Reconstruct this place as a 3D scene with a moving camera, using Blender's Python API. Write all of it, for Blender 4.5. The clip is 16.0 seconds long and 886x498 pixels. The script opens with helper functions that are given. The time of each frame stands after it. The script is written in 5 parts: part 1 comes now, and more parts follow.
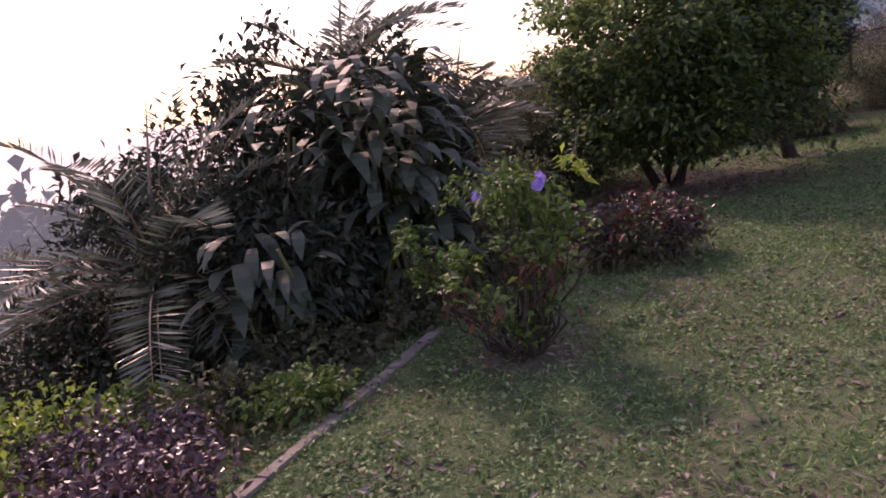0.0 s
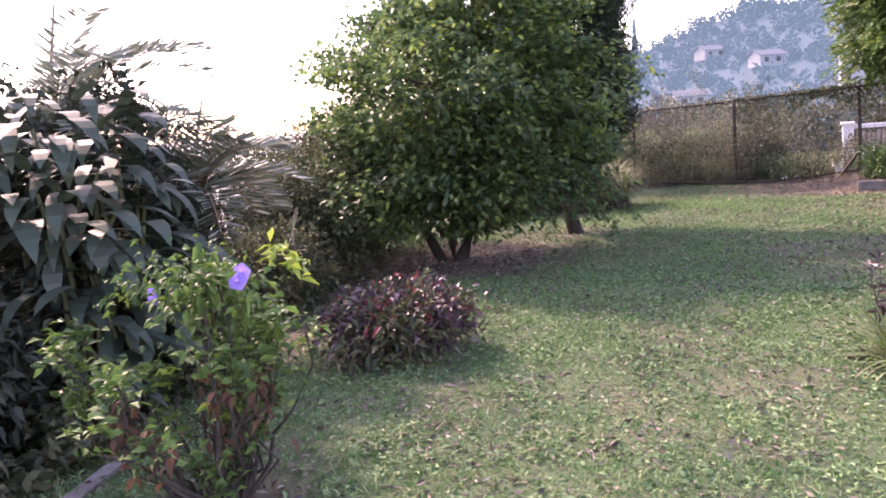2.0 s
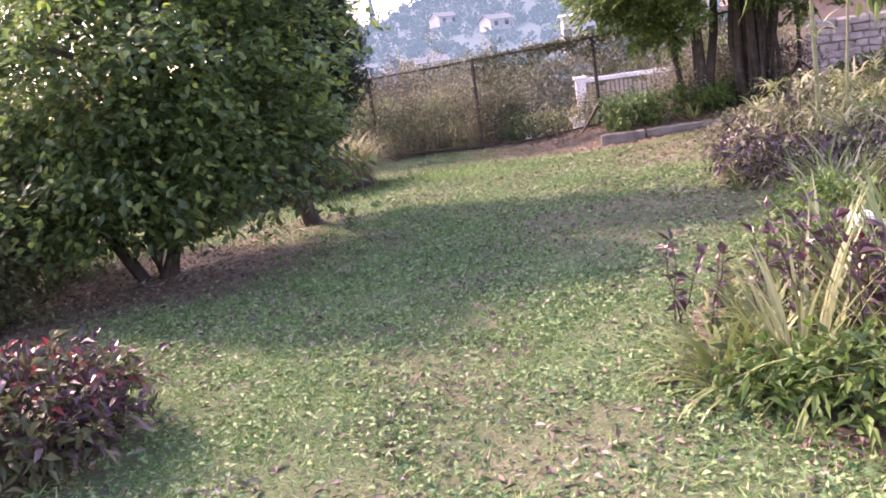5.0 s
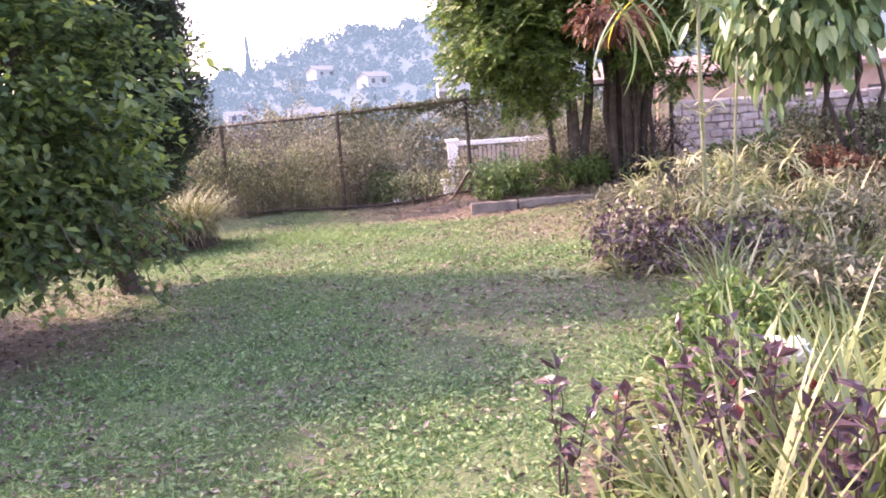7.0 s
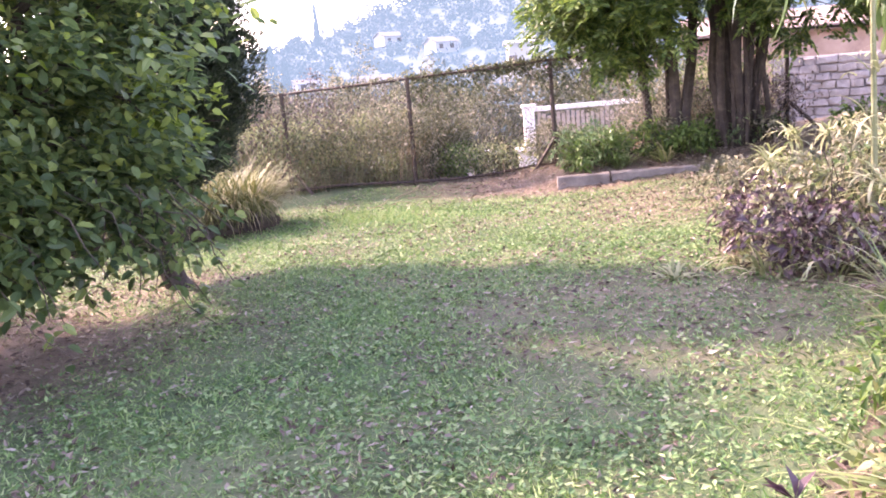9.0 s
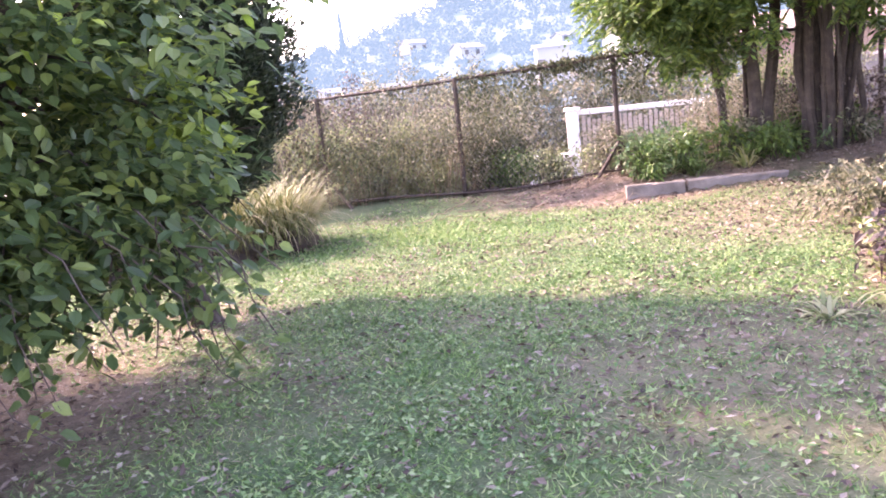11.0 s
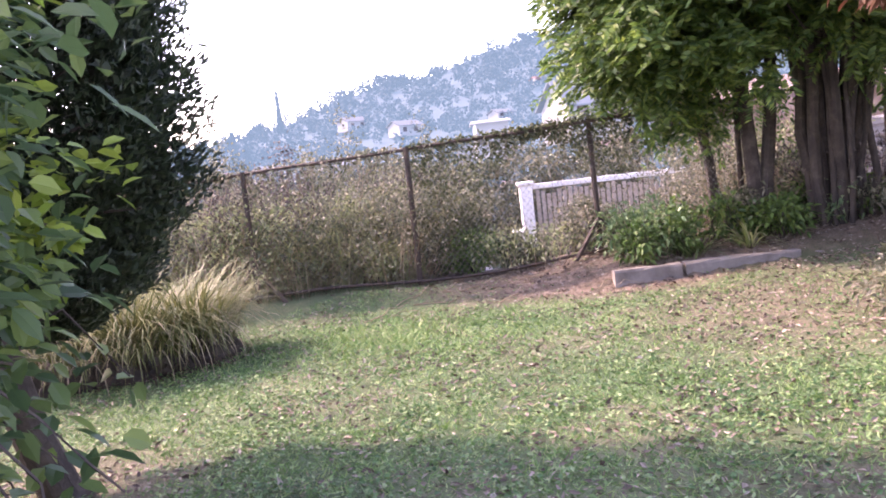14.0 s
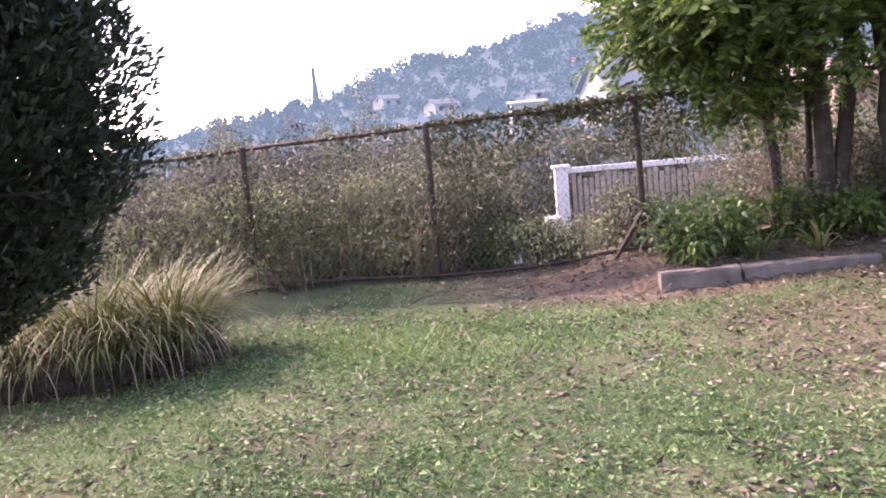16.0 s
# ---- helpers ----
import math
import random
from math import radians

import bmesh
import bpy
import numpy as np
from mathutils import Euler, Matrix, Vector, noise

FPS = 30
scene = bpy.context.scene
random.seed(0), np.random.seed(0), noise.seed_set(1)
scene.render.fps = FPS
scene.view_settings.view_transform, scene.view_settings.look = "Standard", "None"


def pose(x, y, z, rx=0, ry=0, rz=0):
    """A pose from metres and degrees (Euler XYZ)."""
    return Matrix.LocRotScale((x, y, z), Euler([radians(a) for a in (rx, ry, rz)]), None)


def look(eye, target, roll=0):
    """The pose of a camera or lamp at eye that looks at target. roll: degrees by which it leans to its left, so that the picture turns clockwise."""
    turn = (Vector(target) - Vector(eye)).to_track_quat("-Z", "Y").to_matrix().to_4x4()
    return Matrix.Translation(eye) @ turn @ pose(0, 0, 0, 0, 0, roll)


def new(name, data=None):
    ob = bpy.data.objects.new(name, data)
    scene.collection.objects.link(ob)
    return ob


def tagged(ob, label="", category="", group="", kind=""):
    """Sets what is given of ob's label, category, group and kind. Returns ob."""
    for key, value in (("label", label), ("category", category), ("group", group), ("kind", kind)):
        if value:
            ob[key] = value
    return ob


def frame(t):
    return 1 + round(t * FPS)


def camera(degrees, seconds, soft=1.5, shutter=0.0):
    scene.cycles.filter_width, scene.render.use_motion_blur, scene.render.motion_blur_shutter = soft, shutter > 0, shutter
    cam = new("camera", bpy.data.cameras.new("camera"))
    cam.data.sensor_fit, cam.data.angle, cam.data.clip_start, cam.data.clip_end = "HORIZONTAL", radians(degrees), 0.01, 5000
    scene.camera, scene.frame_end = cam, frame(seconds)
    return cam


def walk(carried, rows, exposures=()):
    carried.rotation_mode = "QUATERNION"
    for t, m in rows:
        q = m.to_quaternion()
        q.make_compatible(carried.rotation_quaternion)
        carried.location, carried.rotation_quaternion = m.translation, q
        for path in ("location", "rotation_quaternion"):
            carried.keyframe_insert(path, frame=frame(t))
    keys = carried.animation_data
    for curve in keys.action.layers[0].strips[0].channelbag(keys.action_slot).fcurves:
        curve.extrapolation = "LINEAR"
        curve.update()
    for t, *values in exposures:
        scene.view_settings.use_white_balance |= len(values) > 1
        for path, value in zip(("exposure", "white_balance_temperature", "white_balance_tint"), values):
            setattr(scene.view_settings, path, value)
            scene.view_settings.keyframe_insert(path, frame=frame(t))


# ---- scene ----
cam = camera(56.6, 16.0, soft=1.8)
METRES, EYE, TILT, LEAN, TURN = 10.5, 1.5, 0.0, 0.0, 0.0
ROWS = [
    (0.0, 0.0, 0.0, 0.0, -1.58, -10.89, 8.23),
    (0.5, 0.013, 0.0274, -0.0035, -10.89, -15.63, 11.38),
    (1.0, 0.0359, 0.057, -0.0032, -14.59, -12.35, 3.92),
    (1.5, 0.05, 0.0793, -0.0028, -18.79, -12.59, 3.92),
    (2.0, 0.0613, 0.1061, -0.0003, -14.33, -8.58, 4.37),
    (2.5, 0.074, 0.127, -0.0029, -11.47, -8.4, 5.06),
    (3.0, 0.0985, 0.1494, -0.003, -11.65, -5.4, 2.93),
    (3.5, 0.111, 0.1773, -0.0022, -18.4, -7.83, 3.41),
    (4.0, 0.1226, 0.2102, -0.0037, -25.8, -7.09, 2.67),
    (4.5, 0.1399, 0.2373, -0.0078, -29.71, -11.54, 6.84),
    (7.0, 0.2441, 0.3515, -0.0106, -40.15, -9.27, 3.98),
    (7.5, 0.2563, 0.3789, -0.0112, -44.88, -8.18, 3.44),
    (8.0, 0.2727, 0.4088, -0.0144, -44.59, -12.77, 5.87),
    (8.5, 0.2944, 0.4368, -0.0124, -37.04, -11.5, 4.05),
    (11.0, 0.351, 0.5826, -0.0163, -33.82, -10.6, 5.91),
    (11.5, 0.357, 0.6133, -0.0176, -37.87, -9.12, 7.69),
    (12.0, 0.3693, 0.6413, -0.0203, -35.99, -10.18, 6.31),
    (12.5, 0.3873, 0.6664, -0.0183, -34.5, -7.55, 5.67),
    (13.0, 0.4021, 0.6929, -0.0205, -41.34, -7.03, 4.39),
    (13.5, 0.4187, 0.7186, -0.0209, -44.59, -8.92, 6.3),
    (14.0, 0.441, 0.7421, -0.0206, -38.12, -5.84, 6.41),
    (14.5, 0.4594, 0.7631, -0.0215, -35.67, -8.66, 5.52),
    (15.0, 0.4745, 0.7885, -0.0203, -33.76, -6.73, 4.97),
    (15.5, 0.4914, 0.8079, -0.0222, -32.41, -7.34, 7.69),
    (16.0, 0.5194, 0.8233, -0.022, -35.65, -6.98, 5.03),
]
# exposure and white balance along the walk
EXPO = [
    (0.0, 0.95, 8300, 58), (0.5, 1.7, 8500, 54), (1.0, 2.52, 7900, 50), (1.5, 2.62, 7900, 49), (2.0, 2.43, 7800, 49), (2.5, 2.09, 7800, 50),
    (3.0, 1.66, 7900, 53), (3.5, 1.66, 8300, 56), (4.0, 2.0, 8300, 56), (4.5, 2.45, 8200, 52), (7.0, 3.05, 8250, 50), (7.5, 3.08, 8250, 50), (8.0, 3.02, 8200, 50), (8.5, 3.24, 8250, 50),
    (11.0, 3.55, 8100, 49), (12.5, 3.32, 7800, 48), (14.0, 2.94, 7800, 48), (15.0, 2.82, 7800, 48), (16.0, 2.5, 7750, 48),
]
walk(cam, [(t, pose(0, 0, EYE, TILT, LEAN, TURN) @ pose(METRES * x, METRES * y, METRES * z, 90 + pitch, roll, yaw)) for t, x, y, z, yaw, pitch, roll in ROWS], EXPO)

# ---- world and sun: hazy afternoon, sun ahead and to the left ----
SUN_DIR = Vector((-0.40, 0.92, 0)).normalized()
SUN_EL = radians(42)
world = bpy.data.worlds.new("world")
scene.world = world
world.use_nodes = True
wt = world.node_tree
sky = wt.nodes.new("ShaderNodeTexSky")
sky.sky_type = "NISHITA"
sky.sun_disc = False
sky.sun_elevation = SUN_EL
sky.sun_rotation = math.atan2(SUN_DIR.x, SUN_DIR.y)
sky.altitude = 900
sky.air_density, sky.dust_density, sky.ozone_density = 1.0, 2.2, 1.0
wt.links.new(sky.outputs[0], wt.nodes["Background"].inputs[0])
wt.nodes["Background"].inputs[1].default_value = 0.15
sun = new("sun", bpy.data.lights.new("sun", "SUN"))
sun.data.energy, sun.data.angle, sun.data.color = 1.6, radians(3.0), (1.0, 0.94, 0.84)
up = Vector((SUN_DIR.x * math.cos(SUN_EL), SUN_DIR.y * math.cos(SUN_EL), math.sin(SUN_EL)))
sun.matrix_world = look(up * 60, (0, 0, 0))

rng = np.random.default_rng(7)


# ---- materials ----
def node_mat(name):
    m = bpy.data.materials.new(name)
    m.use_nodes = True
    nt = m.node_tree
    return m, nt, nt.nodes["Principled BSDF"], nt.links


def ramp(nt, stops):
    r = nt.nodes.new("ShaderNodeValToRGB")
    e = r.color_ramp.elements
    while len(e) < len(stops):
        e.new(0.5)
    for k, (p, c) in zip(e, stops):
        k.position, k.color = p, (*c, 1)
    return r


def noise_tex(nt, scale, detail=4.0, rough=0.6):
    co = nt.nodes.new("ShaderNodeTexCoord")
    n = nt.nodes.new("ShaderNodeTexNoise")
    n.inputs["Scale"].default_value, n.inputs["Detail"].default_value, n.inputs["Roughness"].default_value = scale, detail, rough
    nt.links.new(co.outputs["Object"], n.inputs["Vector"])
    return n


def leaf_mat(name, colours, rough=0.5, trans=0.35, vary=6.0):
    """Leaves: one colour a leaf out of a ramp, with blotches, sheen and light shining through."""
    m, nt, bsdf, link = node_mat(name)
    geo = nt.nodes.new("ShaderNodeNewGeometry")
    n = noise_tex(nt, vary, 2.0)
    mix = nt.nodes.new("ShaderNodeMath")
    mix.operation = "MULTIPLY_ADD"
    mix.inputs[1].default_value = 0.45
    link.new(n.outputs[0], mix.inputs[0])
    sub = nt.nodes.new("ShaderNodeMath")
    sub.operation = "MULTIPLY_ADD"
    sub.inputs[1].default_value, sub.inputs[2].default_value = 0.85, -0.14
    link.new(geo.outputs["Random Per Island"], sub.inputs[0])
    link.new(sub.outputs[0], mix.inputs[2])
    k = len(colours)
    r = ramp(nt, [(i / max(1, k - 1), c) for i, c in enumerate(colours)])
    link.new(mix.outputs[0], r.inputs[0])
    link.new(r.outputs[0], bsdf.inputs["Base Color"])
    bsdf.inputs["Roughness"].default_value = rough
    tr = nt.nodes.new("ShaderNodeBsdfTranslucent")
    link.new(r.outputs[0], tr.inputs[0])
    ms = nt.nodes.new("ShaderNodeMixShader")
    ms.inputs[0].default_value = trans
    link.new(bsdf.outputs[0], ms.inputs[1])
    link.new(tr.outputs[0], ms.inputs[2])
    link.new(ms.outputs[0], nt.nodes["Material Output"].inputs[0])
    return m


def rough_mat(name, colours, scale=8.0, rough=0.85, bump=0.4, fine=60.0, metal=0.0):
    """Bark, concrete, plaster, metal: two scales of variation and relief."""
    m, nt, bsdf, link = node_mat(name)
    a, b = noise_tex(nt, scale, 5.0), noise_tex(nt, fine, 3.0)
    add = nt.nodes.new("ShaderNodeMath")
    add.operation = "MULTIPLY_ADD"
    add.inputs[1].default_value = 0.35
    link.new(b.outputs[0], add.inputs[0])
    sc = nt.nodes.new("ShaderNodeMath")
    sc.operation = "MULTIPLY_ADD"
    sc.inputs[1].default_value, sc.inputs[2].default_value = 1.5, -0.42
    link.new(a.outputs[0], sc.inputs[0])
    link.new(sc.outputs[0], add.inputs[2])
    r = ramp(nt, [(i / max(1, len(colours) - 1), c) for i, c in enumerate(colours)])
    link.new(add.outputs[0], r.inputs[0])
    link.new(r.outputs[0], bsdf.inputs["Base Color"])
    bsdf.inputs["Roughness"].default_value = rough
    bsdf.inputs["Metallic"].default_value = metal
    bp = nt.nodes.new("ShaderNodeBump")
    bp.inputs["Strength"].default_value, bp.inputs["Distance"].default_value = bump, 0.02
    link.new(add.outputs[0], bp.inputs["Height"])
    link.new(bp.outputs[0], bsdf.inputs["Normal"])
    return m


def haze_glow_mat(name, colour, glow, tint=(0.33, 0.68, 1.0)):
    """Far things, their haze put in as a tinted glow of the surface."""
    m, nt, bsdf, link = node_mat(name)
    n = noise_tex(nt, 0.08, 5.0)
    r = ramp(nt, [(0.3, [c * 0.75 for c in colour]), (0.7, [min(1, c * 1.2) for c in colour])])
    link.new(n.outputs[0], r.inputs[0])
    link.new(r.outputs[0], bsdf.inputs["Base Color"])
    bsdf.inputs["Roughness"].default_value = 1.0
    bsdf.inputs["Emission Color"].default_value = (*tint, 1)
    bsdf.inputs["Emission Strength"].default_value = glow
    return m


def ground_mat():
    m, nt, bsdf, link = node_mat("lawn_soil")
    big, mid, fine = noise_tex(nt, 0.9, 4.0), noise_tex(nt, 6.0, 5.0), noise_tex(nt, 55.0, 4.0, 0.7)
    grass = ramp(nt, [(0.32, (0.016, 0.040, 0.014)), (0.46, (0.042, 0.092, 0.032)), (0.58, (0.095, 0.145, 0.062)), (0.72, (0.22, 0.205, 0.14))])
    mm = nt.nodes.new("ShaderNodeMath")
    mm.operation = "MULTIPLY_ADD"
    mm.inputs[1].default_value = 0.55
    s2 = nt.nodes.new("ShaderNodeMath")
    s2.operation = "MULTIPLY_ADD"
    s2.inputs[1].default_value = 0.5
    s2.inputs[2].default_value = -0.02
    link.new(fine.outputs[0], s2.inputs[0])
    link.new(big.outputs[0], mm.inputs[0])
    link.new(s2.outputs[0], mm.inputs[2])
    link.new(mm.outputs[0], grass.inputs[0])
    soil = ramp(nt, [(0.3, (0.06, 0.043, 0.032)), (0.5, (0.15, 0.108, 0.08)), (0.72, (0.29, 0.23, 0.18))])
    s3 = nt.nodes.new("ShaderNodeMath")
    s3.operation = "MULTIPLY_ADD"
    s3.inputs[1].default_value = 0.5
    link.new(mid.outputs[0], s3.inputs[0])
    s4 = nt.nodes.new("ShaderNodeMath")
    s4.operation = "MULTIPLY"
    s4.inputs[1].default_value = 0.5
    link.new(fine.outputs[0], s4.inputs[0])
    link.new(s4.outputs[0], s3.inputs[2])
    link.new(s3.outputs[0], soil.inputs[0])
    at = nt.nodes.new("ShaderNodeAttribute")
    at.attribute_name = "soil"
    ad = nt.nodes.new("ShaderNodeMath")
    ad.operation = "MULTIPLY_ADD"
    ad.inputs[1].default_value, ad.inputs[2].default_value = 0.9, -0.45
    link.new(mid.outputs[0], ad.inputs[0])
    ss = nt.nodes.new("ShaderNodeMath")
    ss.operation = "ADD"
    ss.use_clamp = True
    link.new(at.outputs["Fac"], ss.inputs[0])
    link.new(ad.outputs[0], ss.inputs[1])
    mix = nt.nodes.new("ShaderNodeMix")
    mix.data_type = "RGBA"
    link.new(ss.outputs[0], mix.inputs[0])
    link.new(grass.outputs[0], mix.inputs[6])
    link.new(soil.outputs[0], mix.inputs[7])
    link.new(mix.outputs[2], bsdf.inputs["Base Color"])
    bsdf.inputs["Roughness"].default_value = 0.95
    bp = nt.nodes.new("ShaderNodeBump")
    bp.inputs["Strength"].default_value, bp.inputs["Distance"].default_value = 0.8, 0.03
    link.new(fine.outputs[0], bp.inputs["Height"])
    link.new(bp.outputs[0], bsdf.inputs["Normal"])
    return m


M = {
    "ground": ground_mat(),
    "grass": leaf_mat("grass_blades", [(0.038, 0.12, 0.034), (0.095, 0.225, 0.06), (0.185, 0.325, 0.105), (0.34, 0.41, 0.19)], 0.65, 0.2, 1.2),
    "dry_grass": leaf_mat("dry_grass", [(0.17, 0.14, 0.085), (0.28, 0.235, 0.155), (0.40, 0.345, 0.25)], 0.7, 0.25, 1.5),
    "clover": leaf_mat("lawn_weeds", [(0.024, 0.082, 0.030), (0.070, 0.170, 0.055), (0.15, 0.27, 0.10), (0.26, 0.35, 0.17)], 0.6, 0.18, 2.0),
    "litter": leaf_mat("fallen_leaves", [(0.03, 0.02, 0.017), (0.09, 0.062, 0.046), (0.20, 0.16, 0.125), (0.36, 0.32, 0.27)], 0.55, 0.1, 2.0),
    "tree_leaf": leaf_mat("tree_leaves", [(0.034, 0.076, 0.036), (0.065, 0.132, 0.054), (0.118, 0.20, 0.072), (0.235, 0.325, 0.09)], 0.40, 0.55, 1.5),
    "hedge_leaf": leaf_mat("hedge_leaves", [(0.026, 0.038, 0.018), (0.052, 0.070, 0.032), (0.090, 0.110, 0.050), (0.15, 0.145, 0.075)], 0.6, 0.3, 1.2),
    "conifer": leaf_mat("conifer_needles", [(0.010, 0.020, 0.012), (0.018, 0.036, 0.018), (0.03, 0.055, 0.022)], 0.6, 0.12, 1.0),
    "feather": leaf_mat("feathery_leaves", [(0.03, 0.075, 0.022), (0.06, 0.13, 0.035), (0.11, 0.20, 0.045), (0.20, 0.28, 0.06)], 0.45, 0.4, 0.9),
    "broad": leaf_mat("broad_leaves", [(0.045, 0.105, 0.045), (0.085, 0.17, 0.065), (0.14, 0.235, 0.095), (0.24, 0.32, 0.15)], 0.4, 0.28, 1.5),
    "dark_strap": leaf_mat("dark_glossy_leaves", [(0.018, 0.036, 0.024), (0.038, 0.066, 0.044), (0.070, 0.10, 0.066)], 0.5, 0.12, 2.0),
    "palm": leaf_mat("palm_leaflets", [(0.045, 0.065, 0.042), (0.095, 0.125, 0.088), (0.17, 0.20, 0.155), (0.29, 0.315, 0.26)], 0.32, 0.3, 1.5),
    "strap": leaf_mat("strap_leaves", [(0.045, 0.085, 0.025), (0.095, 0.155, 0.05), (0.18, 0.235, 0.085), (0.36, 0.37, 0.17)], 0.42, 0.3, 1.5),
    "pale_strap": leaf_mat("variegated_straps", [(0.13, 0.18, 0.07), (0.25, 0.29, 0.14), (0.46, 0.46, 0.31)], 0.45, 0.35, 2.0),
    # the palest purple stop puts a pinkish sheen into the leaf colour
    "purple": leaf_mat("purple_leaves", [(0.024, 0.014, 0.020), (0.05, 0.026, 0.036), (0.09, 0.05, 0.06), (0.27, 0.20, 0.21)], 0.34, 0.2, 3.0),
    "thatch": leaf_mat("dead_thatch", [(0.03, 0.018, 0.014), (0.06, 0.036, 0.026), (0.11, 0.07, 0.05)], 0.85, 0.1, 2.0),
    "yellow": leaf_mat("yellowed_leaves", [(0.34, 0.28, 0.03), (0.5, 0.42, 0.05), (0.6, 0.52, 0.12)], 0.45, 0.4, 3.0),
    "thicket": leaf_mat("thicket_leaves", [(0.014, 0.024, 0.014), (0.026, 0.040, 0.022), (0.045, 0.062, 0.038)], 0.65, 0.1, 1.5),
    "pane": rough_mat("dusty_window_pane", [(0.09, 0.09, 0.095), (0.13, 0.13, 0.14)], 2, 0.25, 0.02, 20),
    "red": leaf_mat("red_leaves", [(0.10, 0.015, 0.02), (0.20, 0.03, 0.035), (0.30, 0.07, 0.06)], 0.35, 0.35, 3.0),
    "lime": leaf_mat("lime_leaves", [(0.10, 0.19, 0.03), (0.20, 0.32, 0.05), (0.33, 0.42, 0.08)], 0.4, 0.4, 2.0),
    "shrub_leaf": leaf_mat("shrub_leaves", [(0.025, 0.065, 0.02), (0.055, 0.125, 0.03), (0.09, 0.18, 0.04), (0.15, 0.25, 0.055)], 0.55, 0.35, 2.5),
    "dead": leaf_mat("withered_leaves", [(0.055, 0.022, 0.015), (0.12, 0.05, 0.03), (0.21, 0.105, 0.06)], 0.7, 0.25, 3.0),
    "scrub": leaf_mat("scrub_leaves", [(0.03, 0.042, 0.024), (0.085, 0.10, 0.055), (0.18, 0.18, 0.11), (0.36, 0.34, 0.26)], 0.6, 0.3, 0.8),
    "pale_scrub": leaf_mat("pale_weeds", [(0.10, 0.14, 0.06), (0.22, 0.27, 0.12), (0.40, 0.41, 0.24)], 0.6, 0.35, 0.8),
    "reed": leaf_mat("reed_leaves", [(0.04, 0.06, 0.018), (0.085, 0.115, 0.032), (0.15, 0.17, 0.055), (0.26, 0.25, 0.12)], 0.6, 0.2, 1.5),
    "mauve": leaf_mat("brown_weeds", [(0.032, 0.026, 0.024), (0.09, 0.07, 0.064), (0.20, 0.165, 0.15)], 0.7, 0.2, 0.8),
    "dry_stem": leaf_mat("dry_stems", [(0.12, 0.085, 0.055), (0.24, 0.18, 0.12), (0.38, 0.32, 0.24)], 0.8, 0.15, 1.0),
    "bark": rough_mat("bark", [(0.018, 0.014, 0.012), (0.045, 0.035, 0.029), (0.105, 0.085, 0.07)], 7, 0.9, 0.9, 45),
    "stem": rough_mat("green_stem", [(0.07, 0.09, 0.035), (0.15, 0.17, 0.08), (0.22, 0.22, 0.12)], 12, 0.6, 0.3, 50),
    "concrete": rough_mat("weathered_concrete", [(0.08, 0.07, 0.06), (0.19, 0.168, 0.15), (0.33, 0.30, 0.275)], 4, 0.9, 0.5, 70),
    "steel": rough_mat("rusty_painted_steel", [(0.022, 0.017, 0.015), (0.05, 0.036, 0.03), (0.12, 0.075, 0.05)], 12, 0.65, 0.3, 90, 0.3),
    "wire": rough_mat("galvanised_wire", [(0.16, 0.15, 0.14), (0.28, 0.27, 0.26)], 10, 0.5, 0.1, 80, 0.7),
    "white": rough_mat("whitewashed_wall", [(0.55, 0.54, 0.51), (0.74, 0.73, 0.71), (0.82, 0.81, 0.80)], 2.5, 0.85, 0.25, 40),
    "timber": rough_mat("grey_palings", [(0.20, 0.155, 0.12), (0.36, 0.30, 0.25), (0.48, 0.42, 0.36)], 5, 0.85, 0.5, 40),
    "stone": rough_mat("grey_stone", [(0.10, 0.095, 0.09), (0.21, 0.20, 0.195), (0.36, 0.35, 0.345)], 3, 0.9, 0.7, 25),
    "brown_wall": rough_mat("brown_plaster", [(0.20, 0.13, 0.10), (0.34, 0.24, 0.19), (0.42, 0.32, 0.26)], 2, 0.9, 0.3, 30),
    "roof": rough_mat("clay_roof", [(0.12, 0.08, 0.07), (0.24, 0.17, 0.15), (0.32, 0.25, 0.22)], 3, 0.85, 0.5, 25),
    "dark": rough_mat("dark_window_frame", [(0.02, 0.016, 0.015), (0.05, 0.04, 0.035)], 6, 0.5, 0.1, 60),
    "flower": leaf_mat("violet_petals", [(0.22, 0.13, 0.55), (0.33, 0.22, 0.72), (0.45, 0.33, 0.80)], 0.6, 0.35, 8.0),
    "plastic": rough_mat("white_plastic", [(0.70, 0.70, 0.68), (0.85, 0.85, 0.84)], 14, 0.35, 0.3, 60),
    # distance: emission stands for the haze, bluish or, on the lowland, near white
    "far_hill": haze_glow_mat("hazy_hillside", (0.011, 0.019, 0.024), 0.088),
    "far_tree": haze_glow_mat("hazy_trees", (0.012, 0.020, 0.025), 0.078),
    "mid_tree": haze_glow_mat("distant_trees", (0.020, 0.036, 0.034), 0.032),
    "far_plain": haze_glow_mat("hazy_lowland", (0.06, 0.06, 0.06), 0.55, (0.95, 0.95, 1.0)),
    "lowland_tree": haze_glow_mat("hazy_lowland_trees", (0.025, 0.04, 0.04), 0.10, (0.6, 0.8, 1.0)),
    "far_wall": haze_glow_mat("hazy_walls", (0.26, 0.26, 0.26), 0.04),
    "far_roof": haze_glow_mat("hazy_red_roofs", (0.17, 0.085, 0.075), 0.04),
    "far_grey": haze_glow_mat("hazy_grey_roofs", (0.11, 0.115, 0.13), 0.045),
}


